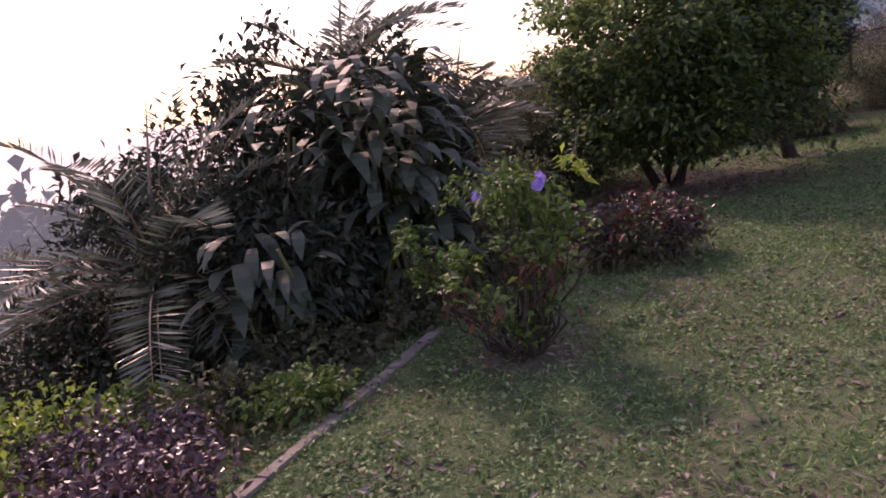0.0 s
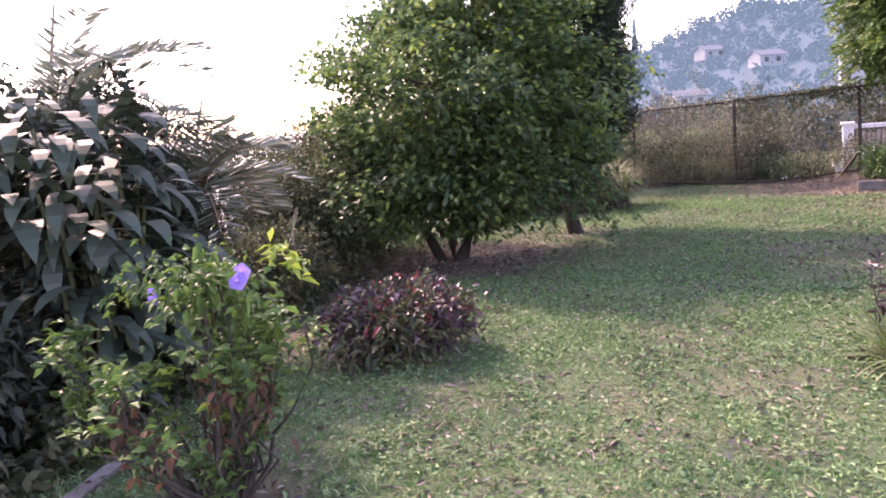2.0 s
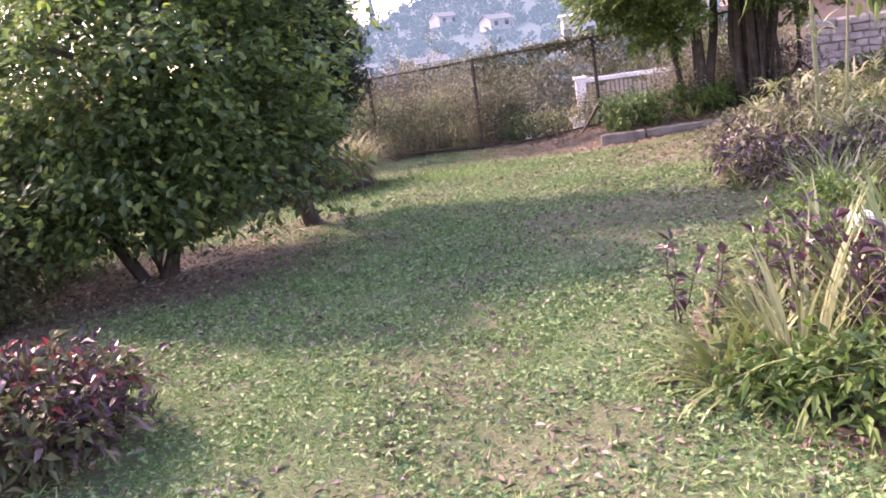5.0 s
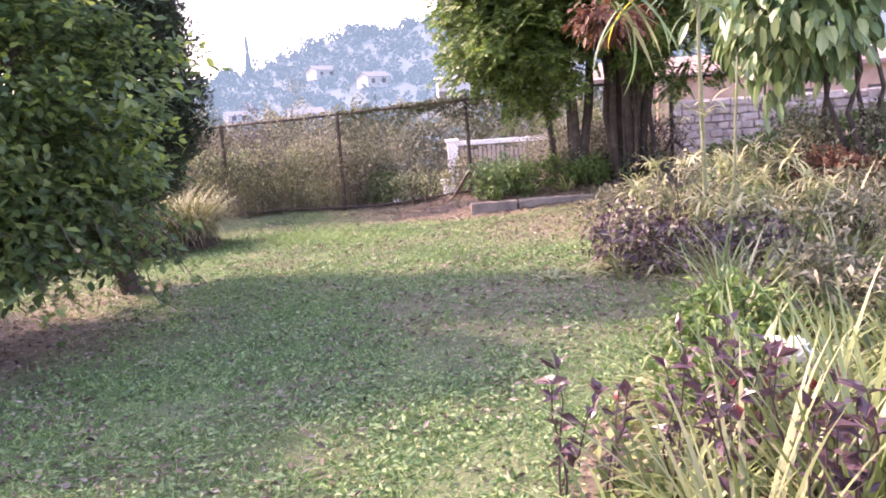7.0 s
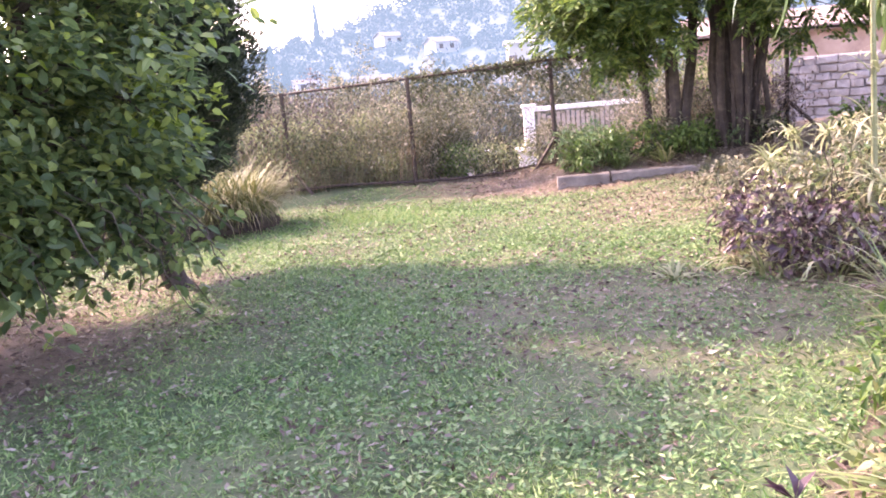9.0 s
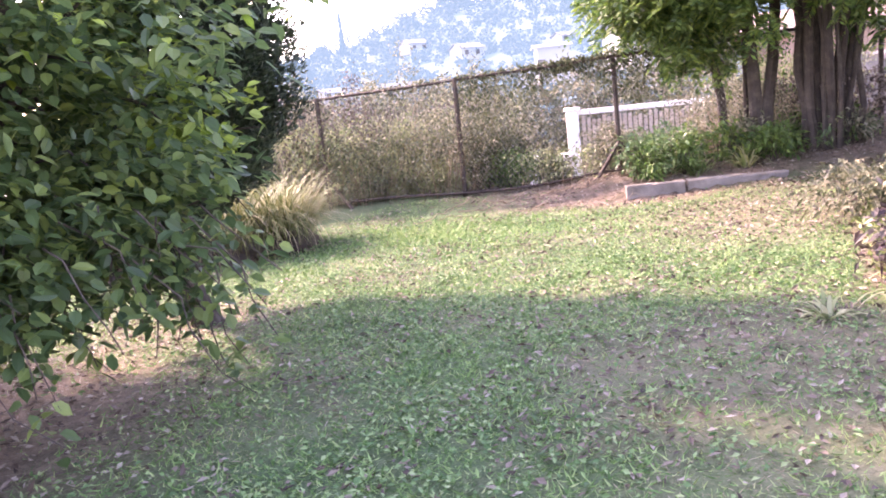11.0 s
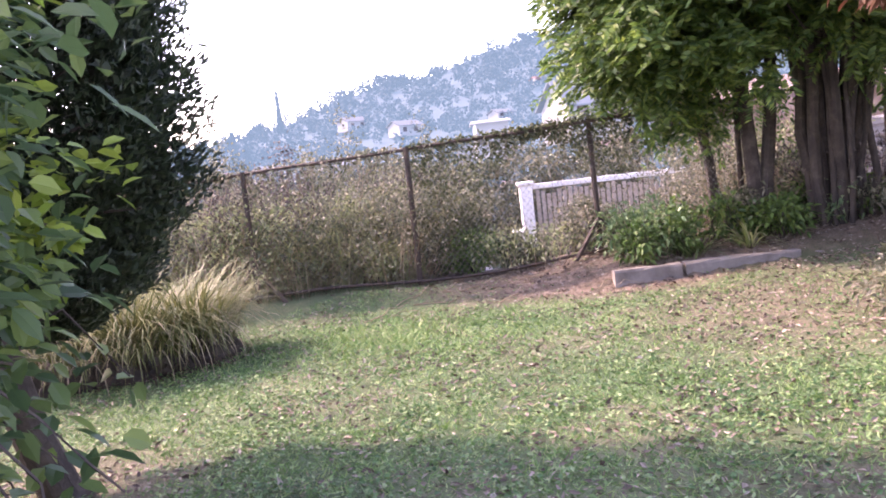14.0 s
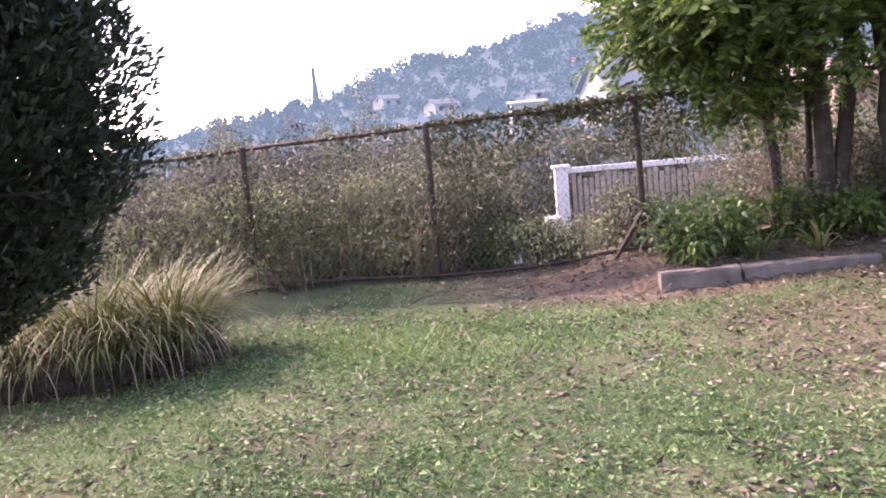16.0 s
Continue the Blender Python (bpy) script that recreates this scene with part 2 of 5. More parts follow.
# ---- mesh helpers ----
def mesh_np(name, verts, faces, mat, smooth=False):
    """A mesh of equal-sided faces from arrays."""
    verts, faces = np.asarray(verts, np.float32), np.asarray(faces, np.int32)
    me = bpy.data.meshes.new(name)
    k = faces.shape[1]
    me.vertices.add(len(verts))
    me.vertices.foreach_set("co", verts.ravel())
    me.loops.add(faces.size)
    me.loops.foreach_set("vertex_index", faces.ravel())
    me.polygons.add(len(faces))
    me.polygons.foreach_set("loop_start", np.arange(0, faces.size, k, dtype=np.int32))
    me.polygons.foreach_set("use_smooth", np.full(len(faces), smooth))
    me.update(calc_edges=True)
    me.validate()
    if mat:
        me.materials.append(M[mat])
    return me


def part(name, geo, mat, parent=None, label="", smooth=False):
    """Links geo (a bmesh, or arrays of vertices and faces) as one mesh under a thing or a part."""
    if isinstance(geo, bmesh.types.BMesh):
        me = bpy.data.meshes.new(name)
        geo.to_mesh(me)
        geo.free()
        me.materials.append(M[mat])
    else:
        me = mesh_np(name, geo[0], geo[1], mat, smooth)
    ob = new(name, me)
    if parent:
        ob.parent = parent
    return tagged(ob, label) if label else ob


def each(name, geo, per, mat, parent):
    """One mesh object a leaf: geo holds leaves of per vertices each, in order."""
    v, f = np.asarray(geo[0]), np.asarray(geo[1])
    n = len(v) // per
    k = len(f) // n
    f0 = f[:k]
    for i in range(n):
        part(name, (v[i * per:(i + 1) * per], f0), mat, parent)


def thing(name, label, category, at=(0, 0, 0), group="", kind=""):
    ob = new(name)
    ob.location = at
    ob.empty_display_size = 0.1
    return tagged(ob, label, category, group, kind)


def unit(v):
    return v / np.maximum(np.linalg.norm(v, axis=-1, keepdims=True), 1e-9)


def join(*geos):
    vs, fs, n = [], [], 0
    for v, f in geos:
        vs.append(v)
        fs.append(np.asarray(f) + n)
        n += len(v)
    return np.concatenate(vs), np.concatenate(fs)


def leaves(base, way, length, width, fold=0.25, droop=0.25):
    """Pointed leaves folded along the midrib: 4 triangles each."""
    base, way = np.asarray(base, float), unit(np.asarray(way, float))
    n = len(base)
    length, width = np.broadcast_to(length, n)[:, None], np.broadcast_to(width, n)[:, None]
    side = unit(np.cross(way, unit(rng.normal(size=(n, 3)) * (0.6, 0.6, 0.5) + (0, 0, 1.0))))
    nor = np.cross(side, way)
    mid = base + way * length * 0.45
    a = mid + side * width * 0.5 + nor * width * fold
    b = mid - side * width * 0.5 + nor * width * fold
    tip = base + way * length - np.array((0, 0, 1.0)) * length * droop
    v = np.stack((base, a, mid, b, tip), 1).reshape(-1, 3)
    o = (np.arange(n) * 5)[:, None, None]
    f = (np.array(((0, 2, 1), (0, 3, 2), (1, 2, 4), (2, 3, 4)))[None] + o).reshape(-1, 3)
    return v, f


def oval_leaves(base, way, length, width, droop=0.2):
    """Rounded leaves with a folded midrib: 8 triangles each."""
    base, way = np.asarray(base, float), unit(np.asarray(way, float))
    n = len(base)
    length, width = np.broadcast_to(length, n)[:, None], np.broadcast_to(width, n)[:, None]
    side = unit(np.cross(way, unit(rng.normal(size=(n, 3)) * (0.5, 0.5, 0.4) + (0, 0, 1.0))))
    nor = np.cross(side, way)
    down = np.array((0, 0, 1.0))
    rows = [base]
    for s, w in ((0.28, 0.44), (0.66, 0.47)):
        m = base + way * length * s - down * length * droop * s * s
        rows += [m + side * width * w + nor * width * 0.12, m, m - side * width * w + nor * width * 0.12]
    rows.append(base + way * length - down * length * droop)
    v = np.stack(rows, 1).reshape(-1, 3)
    f = np.array(((0, 2, 1), (0, 3, 2), (1, 2, 5), (1, 5, 4), (2, 3, 6), (2, 6, 5), (4, 5, 7), (5, 6, 7)))
    return v, (f[None] + (np.arange(n) * 8)[:, None, None]).reshape(-1, 3)


def slips(base, way, length, width):
    """Small leaves, needles and sprigs: one slim diamond each."""
    base, way = np.asarray(base, float), unit(np.asarray(way, float))
    n = len(base)
    length, width = np.broadcast_to(length, n)[:, None], np.broadcast_to(width, n)[:, None]
    side = unit(np.cross(way, rng.normal(size=(n, 3)) + (0, 0, 0.6)))
    mid = base + way * length * 0.5
    v = np.stack((base, mid + side * width * 0.5, base + way * length, mid - side * width * 0.5), 1).reshape(-1, 3)
    f = np.array((0, 1, 2, 3))[None] + (np.arange(n) * 4)[:, None]
    return v, f


def straps(root, head, rise, length, width, bend, k=5):
    """Strap leaves that rise from root towards the heading and bow over: k quads each."""
    root = np.asarray(root, float)
    n = len(root)
    head, rise, length, width, bend = (np.broadcast_to(np.asarray(a, float), n) for a in (head, rise, length, width, bend))
    flat = np.stack((np.cos(head), np.sin(head), np.zeros(n)), 1)
    side = np.stack((-np.sin(head), np.cos(head), np.zeros(n)), 1)
    p, rows = root.copy(), []
    for i in range(k + 1):
        s = i / k
        w = width * (0.55 + 1.6 * s * (1 - s)) * (1 - s ** 4 * 0.96)
        rows.append(p - side * w[:, None] / 2)
        rows.append(p + side * w[:, None] / 2)
        el = rise - bend * (s + 0.5 / k)
        p = p + (flat * np.cos(el)[:, None] + np.array((0, 0, 1.0)) * np.sin(el)[:, None]) * (length / k)[:, None]
    v = np.stack(rows, 1).reshape(-1, 3)
    f = np.array([(2 * i, 2 * i + 1, 2 * i + 3, 2 * i + 2) for i in range(k)])[None] + (np.arange(n) * 2 * (k + 1))[:, None, None]
    return v, f.reshape(-1, 4)


def tube(points, radii, sides=7):
    """A tapering limb along points, closed at its end."""
    pts = [Vector(p) for p in points]
    v, f = [], []
    for i, p in enumerate(pts):
        d = (pts[min(i + 1, len(pts) - 1)] - pts[max(i - 1, 0)]).normalized()
        a = d.orthogonal().normalized() if abs(d.z) < 0.9 else d.cross(Vector((0, 1, 0))).normalized()
        b = d.cross(a)
        for s in range(sides):
            t = 2 * math.pi * s / sides
            v.append(p + (a * math.cos(t) + b * math.sin(t)) * radii[i])
    for i in range(len(pts) - 1):
        for s in range(sides):
            q = (s + 1) % sides
            f.append((i * sides + s, i * sides + q, (i + 1) * sides + q, (i + 1) * sides + s))
    v += [pts[0], pts[-1]]
    e = (len(pts) - 1) * sides
    for s in range(sides):
        q = (s + 1) % sides
        f.append((len(v) - 2, q, s, len(v) - 2))
        f.append((len(v) - 1, e + s, e + q, len(v) - 1))
    tri = [(x[0], x[1], x[2]) for x in f] + [(x[0], x[2], x[3]) for x in f if x[3] != x[0]]
    return np.array([tuple(p) for p in v]), np.array(tri)


def limb(a, b, ra, rb, wob=0.06, n=6, sides=7):
    """A crooked limb from a to b."""
    a, b = np.asarray(a, float), np.asarray(b, float)
    L = np.linalg.norm(b - a)
    pts = [a + (b - a) * i / (n - 1) + (rng.normal(size=3) * wob * L * (0 < i < n - 1)) for i in range(n)]
    return tube(pts, [ra + (rb - ra) * i / (n - 1) for i in range(n)], sides)


def box(sx, sy, sz, bevel=0.01, centre=(0, 0, 0), rough=0.0):
    """A bevelled block, its underside at centre's height."""
    bm = bmesh.new()
    bmesh.ops.create_cube(bm, size=1)
    for v in bm.verts:
        v.co = Vector((v.co.x * sx, v.co.y * sy, (v.co.z + 0.5) * sz)) + Vector(centre)
    if bevel:
        bmesh.ops.bevel(bm, geom=bm.edges[:], offset=bevel, segments=1, affect="EDGES", profile=0.5)
    if rough:
        for v in bm.verts:
            v.co += Vector(rng.normal(size=3) * rough)
    return bm


# ---- lie of the land ----
F0, FU, FN = np.array((9.0, 17.4)), np.array((0.787, -0.617)), np.array((0.617, 0.787))   # boundary fence: start, run, outward
E0, EU, EN = np.array((-1.05, 3.65)), np.array((0.408, 0.913)), np.array((-0.913, 0.408))  # edging strip: start, run, outward


def fence_uv(x, y):
    dx, dy = x - F0[0], y - F0[1]
    return dx * FU[0] + dy * FU[1], dx * FN[0] + dy * FN[1]


def smooth(a, b, x):
    t = np.clip((x - a) / (b - a), 0, 1)
    return t * t * (3 - 2 * t)


def vnoise(x, y, scale, seed):
    """Smooth random blotches, 0 to 1, scale to the metre."""
    tab = np.random.default_rng(seed).random((256, 256))
    out, amp, tot = 0.0, 1.0, 0.0
    for o in range(3):
        X, Y = np.asarray(x, float) * scale * 2 ** o + 77, np.asarray(y, float) * scale * 2 ** o + 31
        i, j = np.floor(X).astype(int), np.floor(Y).astype(int)
        fx, fy = X - i, Y - j
        fx, fy = fx * fx * (3 - 2 * fx), fy * fy * (3 - 2 * fy)
        i, j = i % 255, j % 255
        v = (tab[i, j] * (1 - fx) + tab[i + 1, j] * fx) * (1 - fy) + (tab[i, j + 1] * (1 - fx) + tab[i + 1, j + 1] * fx) * fy
        out, tot, amp = out + v * amp, tot + amp, amp * 0.55
    return out / tot


def height(x, y):
    x, y = np.asarray(x, float), np.asarray(y, float)
    z = -0.20 - 0.012 * np.clip(y - 5, 0, 9)
    u, v = fence_uv(x, y)
    z = z + (0.6 * smooth(-1.22, -0.98, v) * smooth(3.6, 4.4, u) + 0.4 * smooth(-1.3, -0.2, v) + 0.6 * smooth(-1.3, -0.2, v) * smooth(4.4, 3.6, u)) * (0.12 + 0.11 * smooth(3, 4.6, u))                   # bank under the fence
    z = z - smooth(0.6, 7, v) * 1.6 - smooth(7, 60, v) * 9                      # falls away beyond it
    e = (x - E0[0]) * EN[0] + (y - E0[1]) * EN[1]
    z = z - smooth(0.1, 4.5, e) * 1.5 - smooth(4.5, 50, e) * 9                  # falls away beyond the edging
    z = z + smooth(0, 9, (x - 5.5) * 0.75 - (y - 6.5) * 0.55) * 0.65            # planted bed climbs to the house
    z = z + 0.025 * np.sin(x * 1.3 + 1) * np.cos(y * 1.1) * smooth(60, 30, np.hypot(x, y))
    return z


def gz(x, y):
    return float(height(x, y))


BED = [(4.2, 2.2), (4.35, 4.2), (4.5, 5.4), (5.3, 6.1), (5.9, 6.4), (6.9, 6.7), (7.6, 6.95), (8.6, 7.5), (8.55, 8.5), (9.05, 9.15), (10.6, 10.2), (13.0, 11.3), (18, 11.6), (18, -2), (4.2, -2)]


def in_bed(x, y):
    x, y = np.asarray(x, float), np.asarray(y, float)
    inside = np.zeros(x.shape, bool)
    for (x0, y0), (x1, y1) in zip(BED, BED[1:] + BED[:1]):
        if y0 != y1:
            inside ^= ((y0 > y) != (y1 > y)) & (x < (x1 - x0) * (y - y0) / (y1 - y0) + x0)
    return inside


def soil_share(x, y):
    """Bare earth: beds, the foot of the fence, under the trees and the shrub."""
    u, v = fence_uv(x, y)
    s = np.where(in_bed(x, y), 0.15 + 0.75 * smooth(1.2, 2.6, y) * smooth(15.5, 13.5, x), 0.28 * smooth(0.56, 0.74, vnoise(x, y, 1.1, 11)))
    s = np.maximum(s, smooth(-1.9, -1.0, v + 0.25 * np.sin(u * 1.7)) * 0.95 * smooth(1.8, 3.4, u))
    s = np.maximum(s, smooth(-1.2, -0.6, v) * (0.12 + 0.68 * smooth(1.6, 2.8, u)))
    e = (x - E0[0]) * EN[0] + (y - E0[1]) * EN[1]
    s = np.maximum(s, smooth(0.3, 1.2, e) * (0.25 + 0.6 * smooth(6.0, 3.5, e) * smooth(0.5, 2.5, y) * smooth(0.3, 0.6, vnoise(x, y, 1.1, 12))))
    for cx, cy, r, a in ((3.4, 11.5, 2.4, 0.95), (5.4, 12.7, 1.3, 0.6), (0.42, 4.95, 0.55, 0.8), (1.7, 7.2, 0.8, 0.7), (0.5, 8.6, 1.6, 0.8), (1.0, 10.4, 2.2, 0.95), (7.5, 8.5, 2.1, 0.5), (11.2, 11.4, 2.2, 0.6), (6.9, 9.3, 0.9, 0.4)):
        s = np.maximum(s, a * smooth(r, r * 0.35, np.hypot(x - cx, y - cy)))
    return s


def build_ground():
    def axis(lo, hi):
        near = np.arange(lo, hi, 0.2)
        far = np.geomspace(0.4, 1800, 34)
        return np.concatenate((lo - far[::-1], near, hi + far))
    xs, ys = axis(-7, 20), axis(-4, 22)
    X, Y = np.meshgrid(xs, ys)
    V = np.stack((X, Y, height(X, Y)), -1).reshape(-1, 3)
    w, h = len(xs), len(ys)
    i = (np.arange(h - 1)[:, None] * w + np.arange(w - 1)[None]).reshape(-1)
    me = mesh_np("ground", V, np.stack((i, i + 1, i + w + 1, i + w), 1), "ground", True)
    a = me.attributes.new("soil", "FLOAT", "POINT")
    a.data.foreach_set("value", soil_share(X, Y).reshape(-1).astype(np.float32))
    tagged(new("ground", me), "sloping garden ground of patchy lawn and bare earth", "ground", kind="structure")


build_ground()


# ---- boundary fence of posts, rails and wire mesh ----
POST_U = [-2.0, 0.0, 2.05, 4.35, 6.15, 8.0]


def fence_at(u, v=0.0):
    p = F0 + FU * u + FN * v
    return p[0], p[1]


def rail_z(u):
    return 1.44 + 0.04 * u


def bottom_z(u):
    return gz(*fence_at(u)) + 0.07


def build_fence():
    f = thing("chain_link_fence", "rusty dark steel post fence with sagging wire mesh along the lawn", "fence", (*fence_at(3), gz(*fence_at(3))))
    inv = Matrix.Translation(f.location).inverted()

    def add(name, geo, mat, label=""):
        v = np.asarray(geo[0]) - np.array(f.location)
        return part(name, (v, geo[1]), mat, f, label)
    for i, u in enumerate(POST_U):
        x, y = fence_at(u)
        lean = rng.normal(0, 0.02, 2)
        add("post", tube([(x, y, gz(x, y) - 0.3), (x + lean[0] * 0.5, y + lean[1] * 0.5, 0.7), (x + lean[0], y + lean[1], rail_z(u) + 0.03)], [0.037, 0.036, 0.034], 8), "steel")
        if i in (1, 3, 5):   # strutted posts
            for s in (-1, 1):
                ax, ay = fence_at(u + 0.42 * s, -0.22)
                add("brace", tube([(x, y, gz(x, y) + 0.46), (ax, ay, gz(ax, ay) - 0.06)], [0.03, 0.03], 6), "steel")
    us = np.linspace(-5.0, 8.0, 40)
    add("top_rail", tube([(*fence_at(u), rail_z(u) + 0.006 * math.sin(u * 3.1)) for u in us], [0.022] * len(us), 6), "steel")
    bent = [(0, 0), (0.5, -0.01), (1.0, -0.02), (1.5, -0.05), (1.75, -0.02)]
    add("bent_rail", tube([(*fence_at(8.0 + a, -0.1 * a), rail_z(8) + b) for a, b in bent], [0.02] * 5, 6), "steel", "loose bent rail end")
    ub = np.linspace(-1.5, 6.3, 30)
    add("bottom_rail", tube([(*fence_at(u, -0.06), bottom_z(u) + 0.015 * math.sin(u * 2.2)) for u in ub], [0.02] * 30, 5), "steel")
    step = 0.075
    for a, b in zip([-5.0] + POST_U[:-1], POST_U):
        vs, fs = [], []
        for sgn in (1, -1):
            k0, k1 = int((a - 2.2) / step), int((b + 2.2) / step)
            for k in range(k0, k1):
                u0 = k * step
                # a diagonal wire, cut to its bay
                lo, hi = bottom_z(a), rail_z((a + b) / 2)
                run = (hi - lo) * 0.8
                ua, ub2, za, zb = u0, u0 + sgn * run, lo, hi
                cut = sorted(((a - ua) / (ub2 - ua), (b - ua) / (ub2 - ua)))
                t0, t1 = max(0, cut[0]), min(1, cut[1])
                if t1 - t0 < 0.03:
                    continue
                p = (*fence_at(ua + (ub2 - ua) * t0, 0.012 * sgn), za + (zb - za) * t0)
                q = (*fence_at(ua + (ub2 - ua) * t1, 0.012 * sgn), za + (zb - za) * t1)
                g = tube([p, q], [0.0017, 0.0017], 3)
                fs.append(g[1] + sum(len(x) for x in vs))
                vs.append(g[0])
        add("wire_mesh", (np.concatenate(vs), np.concatenate(fs)), "wire")
    return f


build_fence()


def crown_points(n, centre, radii, clumps, spread, shell=0.45):
    """Points in clumps through an uneven crown, denser towards its outside."""
    d = unit(rng.normal(size=(clumps, 3)))
    r = shell + (1 - shell) * rng.random(clumps) ** 0.6
    bump = 1 + 0.16 * np.sin(d[:, 0] * 5 + 1) * np.cos(d[:, 1] * 4) + rng.normal(0, 0.06, clumps)
    c = np.asarray(centre) + d * (r * bump)[:, None] * np.asarray(radii)
    i = rng.integers(0, clumps, n)
    return c[i] + rng.normal(size=(n, 3)) * spread, unit(c[i] - np.asarray(centre)), c


def crown_leaves(pts, out, L, W, droop=0.3, down=0.25):
    n = len(pts)
    way = out * 0.6 + rng.normal(size=(n, 3)) * 0.7 - np.array((0, 0, down))
    return leaves(pts, way, L * rng.uniform(0.6, 1.2, n), W * rng.uniform(0.7, 1.2, n), 0.2, droop)


def local(geo, ob):
    return np.asarray(geo[0]) - np.array(ob.location), geo[1]


# ---- tree with low leafy crown, several stems ----
def build_leafy_tree():
    x, y = 3.35, 11.65
    t = thing("leafy_tree", "bushy low-branched tree with dark green oval leaves over bare soil", "tree", (x, y, gz(x, y)))
    c = np.array((3.68, 11.5, 1.85))
    for i, (dx, dy) in enumerate(((0.0, 0.0), (0.22, -0.1), (-0.2, 0.12), (0.1, 0.25))):
        ends = c + np.array((dx * 5, dy * 4, 0.6 + 0.5 * (i == 0)))
        part("stem", local(limb((x + dx * 0.5, y + dy * 0.5, gz(x, y) - 0.1), ends, 0.075, 0.03, 0.05), t), "bark", t)
    gs = []
    for _ in range(46):
        d = unit(rng.normal(size=3))
        e = c + d * np.array((1.7, 1.7, 1.5)) * rng.uniform(0.7, 1.0)
        gs.append(limb(c + d * 0.35 * rng.random() + (0, 0, -0.35), e, 0.028, 0.006, 0.06, 5, 5))
    part("limb_work", local(join(*gs), t), "bark", t)["kind"] = "stuff"
    p1, o1, _ = crown_points(34000, c, (1.8, 1.75, 1.52), 250, (0.15, 0.15, 0.11))
    # low skirts of foliage, reaching nearly to the lawn
    p2, o2, _ = crown_points(9500, (3.0, 11.1, 0.75), (1.7, 1.2, 0.55), 150, (0.16, 0.16, 0.10))
    p3, o3, _ = crown_points(1200, (4.65, 10.9, 0.9), (0.45, 0.45, 0.45), 30, (0.12, 0.12, 0.08), 0.3)
    p4, o4, _ = crown_points(3000, (3.95, 11.6, 3.0), (1.0, 1.0, 0.72), 46, (0.12, 0.12, 0.16))
    # a spray that reaches out over the lawn
    part("branch", local(limb((4.2, 11.3, 1.75), (5.45, 11.15, 1.2), 0.018, 0.005, 0.04, 6, 5), t), "bark", t)
    part("branch", local(limb((4.2, 11.2, 1.2), (5.55, 11.1, 0.6), 0.016, 0.004, 0.04, 6, 5), t), "bark", t)
    bl = []
    for a, b in (((4.2, 11.3, 1.75), (5.45, 11.15, 1.2)), ((4.2, 11.2, 1.2), (5.55, 11.1, 0.6))):
        a, b, q = np.array(a), np.array(b), rng.uniform(0.25, 1.0, (70, 1))
        bl.append(a + (b - a) * q + rng.normal(size=(70, 3)) * 0.05)
    bl = np.concatenate(bl)
    part("branch_leaves", local(oval_leaves(bl, rng.normal(size=bl.shape) * (1, 1, 0.4) - (0, 0, 0.3), rng.uniform(0.07, 0.11, len(bl)), 0.056), t), "tree_leaf", t)["kind"] = "stuff"
    # backlight put into the colour: lime instead of the tree's own green
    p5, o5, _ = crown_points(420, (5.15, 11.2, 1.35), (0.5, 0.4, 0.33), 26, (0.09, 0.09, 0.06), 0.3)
    part("spray", local(oval_leaves(p5, o5 * 0.5 + rng.normal(size=p5.shape) * (0.8, 0.8, 0.3), 0.10, 0.058, 0.2), t), "lime", t, "pale leaves coloured as if backlit")["kind"] = "stuff"
    p, o = np.concatenate((p1, p2, p3, p4)), np.concatenate((o1, o2, o3, o4))
    keep = (p[:, 2] > 0.12) & (p[:, 1] > 9.4)
    p, o = p[keep], o[keep]
    near = ((p[:, 1] < 11.0) | (p[:, 0] > 4.7)) & (p[:, 2] < 2.8)
    w = o[near] * 0.5 + rng.normal(size=(near.sum(), 3)) * (0.8, 0.8, 0.35) - (0, 0, 0.1)
    k = part("near_foliage", local(oval_leaves(p[near], w, 0.098 * rng.uniform(0.6, 1.2, near.sum()), 0.058 * rng.uniform(0.7, 1.1, near.sum()), 0.2), t), "tree_leaf", t)
    k["kind"] = "stuff"
    part("crown", local(crown_leaves(p[~near], o[~near], 0.108, 0.07, 0.12, 0.05), t), "tree_leaf", t)
    # upper outer leaves in lime: light on the crown put into leaf colour
    tip = p[rng.integers(0, len(p), 3200)]
    m = tip[:, 2] > 1.6
    part("lit_outer_leaves", local(oval_leaves(tip[m] + unit(tip[m] - c) * 0.05, unit(tip[m] - c) + rng.normal(size=tip[m].shape) * 0.6, 0.08, 0.045), t), "lime", t, "paler outer leaves coloured as if sunlit")
    # thin hanging twigs with single leaves at the lawn side
    tw, lf = [], []
    for _ in range(64):
        a = np.array((rng.uniform(3.2, 4.95), rng.uniform(10.05, 11.1), rng.uniform(0.65, 1.05)))
        b = a + np.array((rng.normal(0.12, 0.2), rng.normal(-0.25, 0.15), -rng.uniform(0.3, 0.65)))
        part("hanging_twig", local(limb(a, b, 0.006, 0.003, 0.05, 5, 4), t), "bark", t)
        s = rng.random((15, 1))
        lf.append(a + (b - a) * s + rng.normal(size=(15, 3)) * 0.03)
    lf = np.concatenate(lf)
    part("twig_leaves", local(oval_leaves(lf, rng.normal(size=(len(lf), 3)) * (1, 1, 0.4) - (0, 0, 0.35), rng.uniform(0.07, 0.11, len(lf)), 0.056), t), "tree_leaf", t)["kind"] = "stuff"


build_leafy_tree()


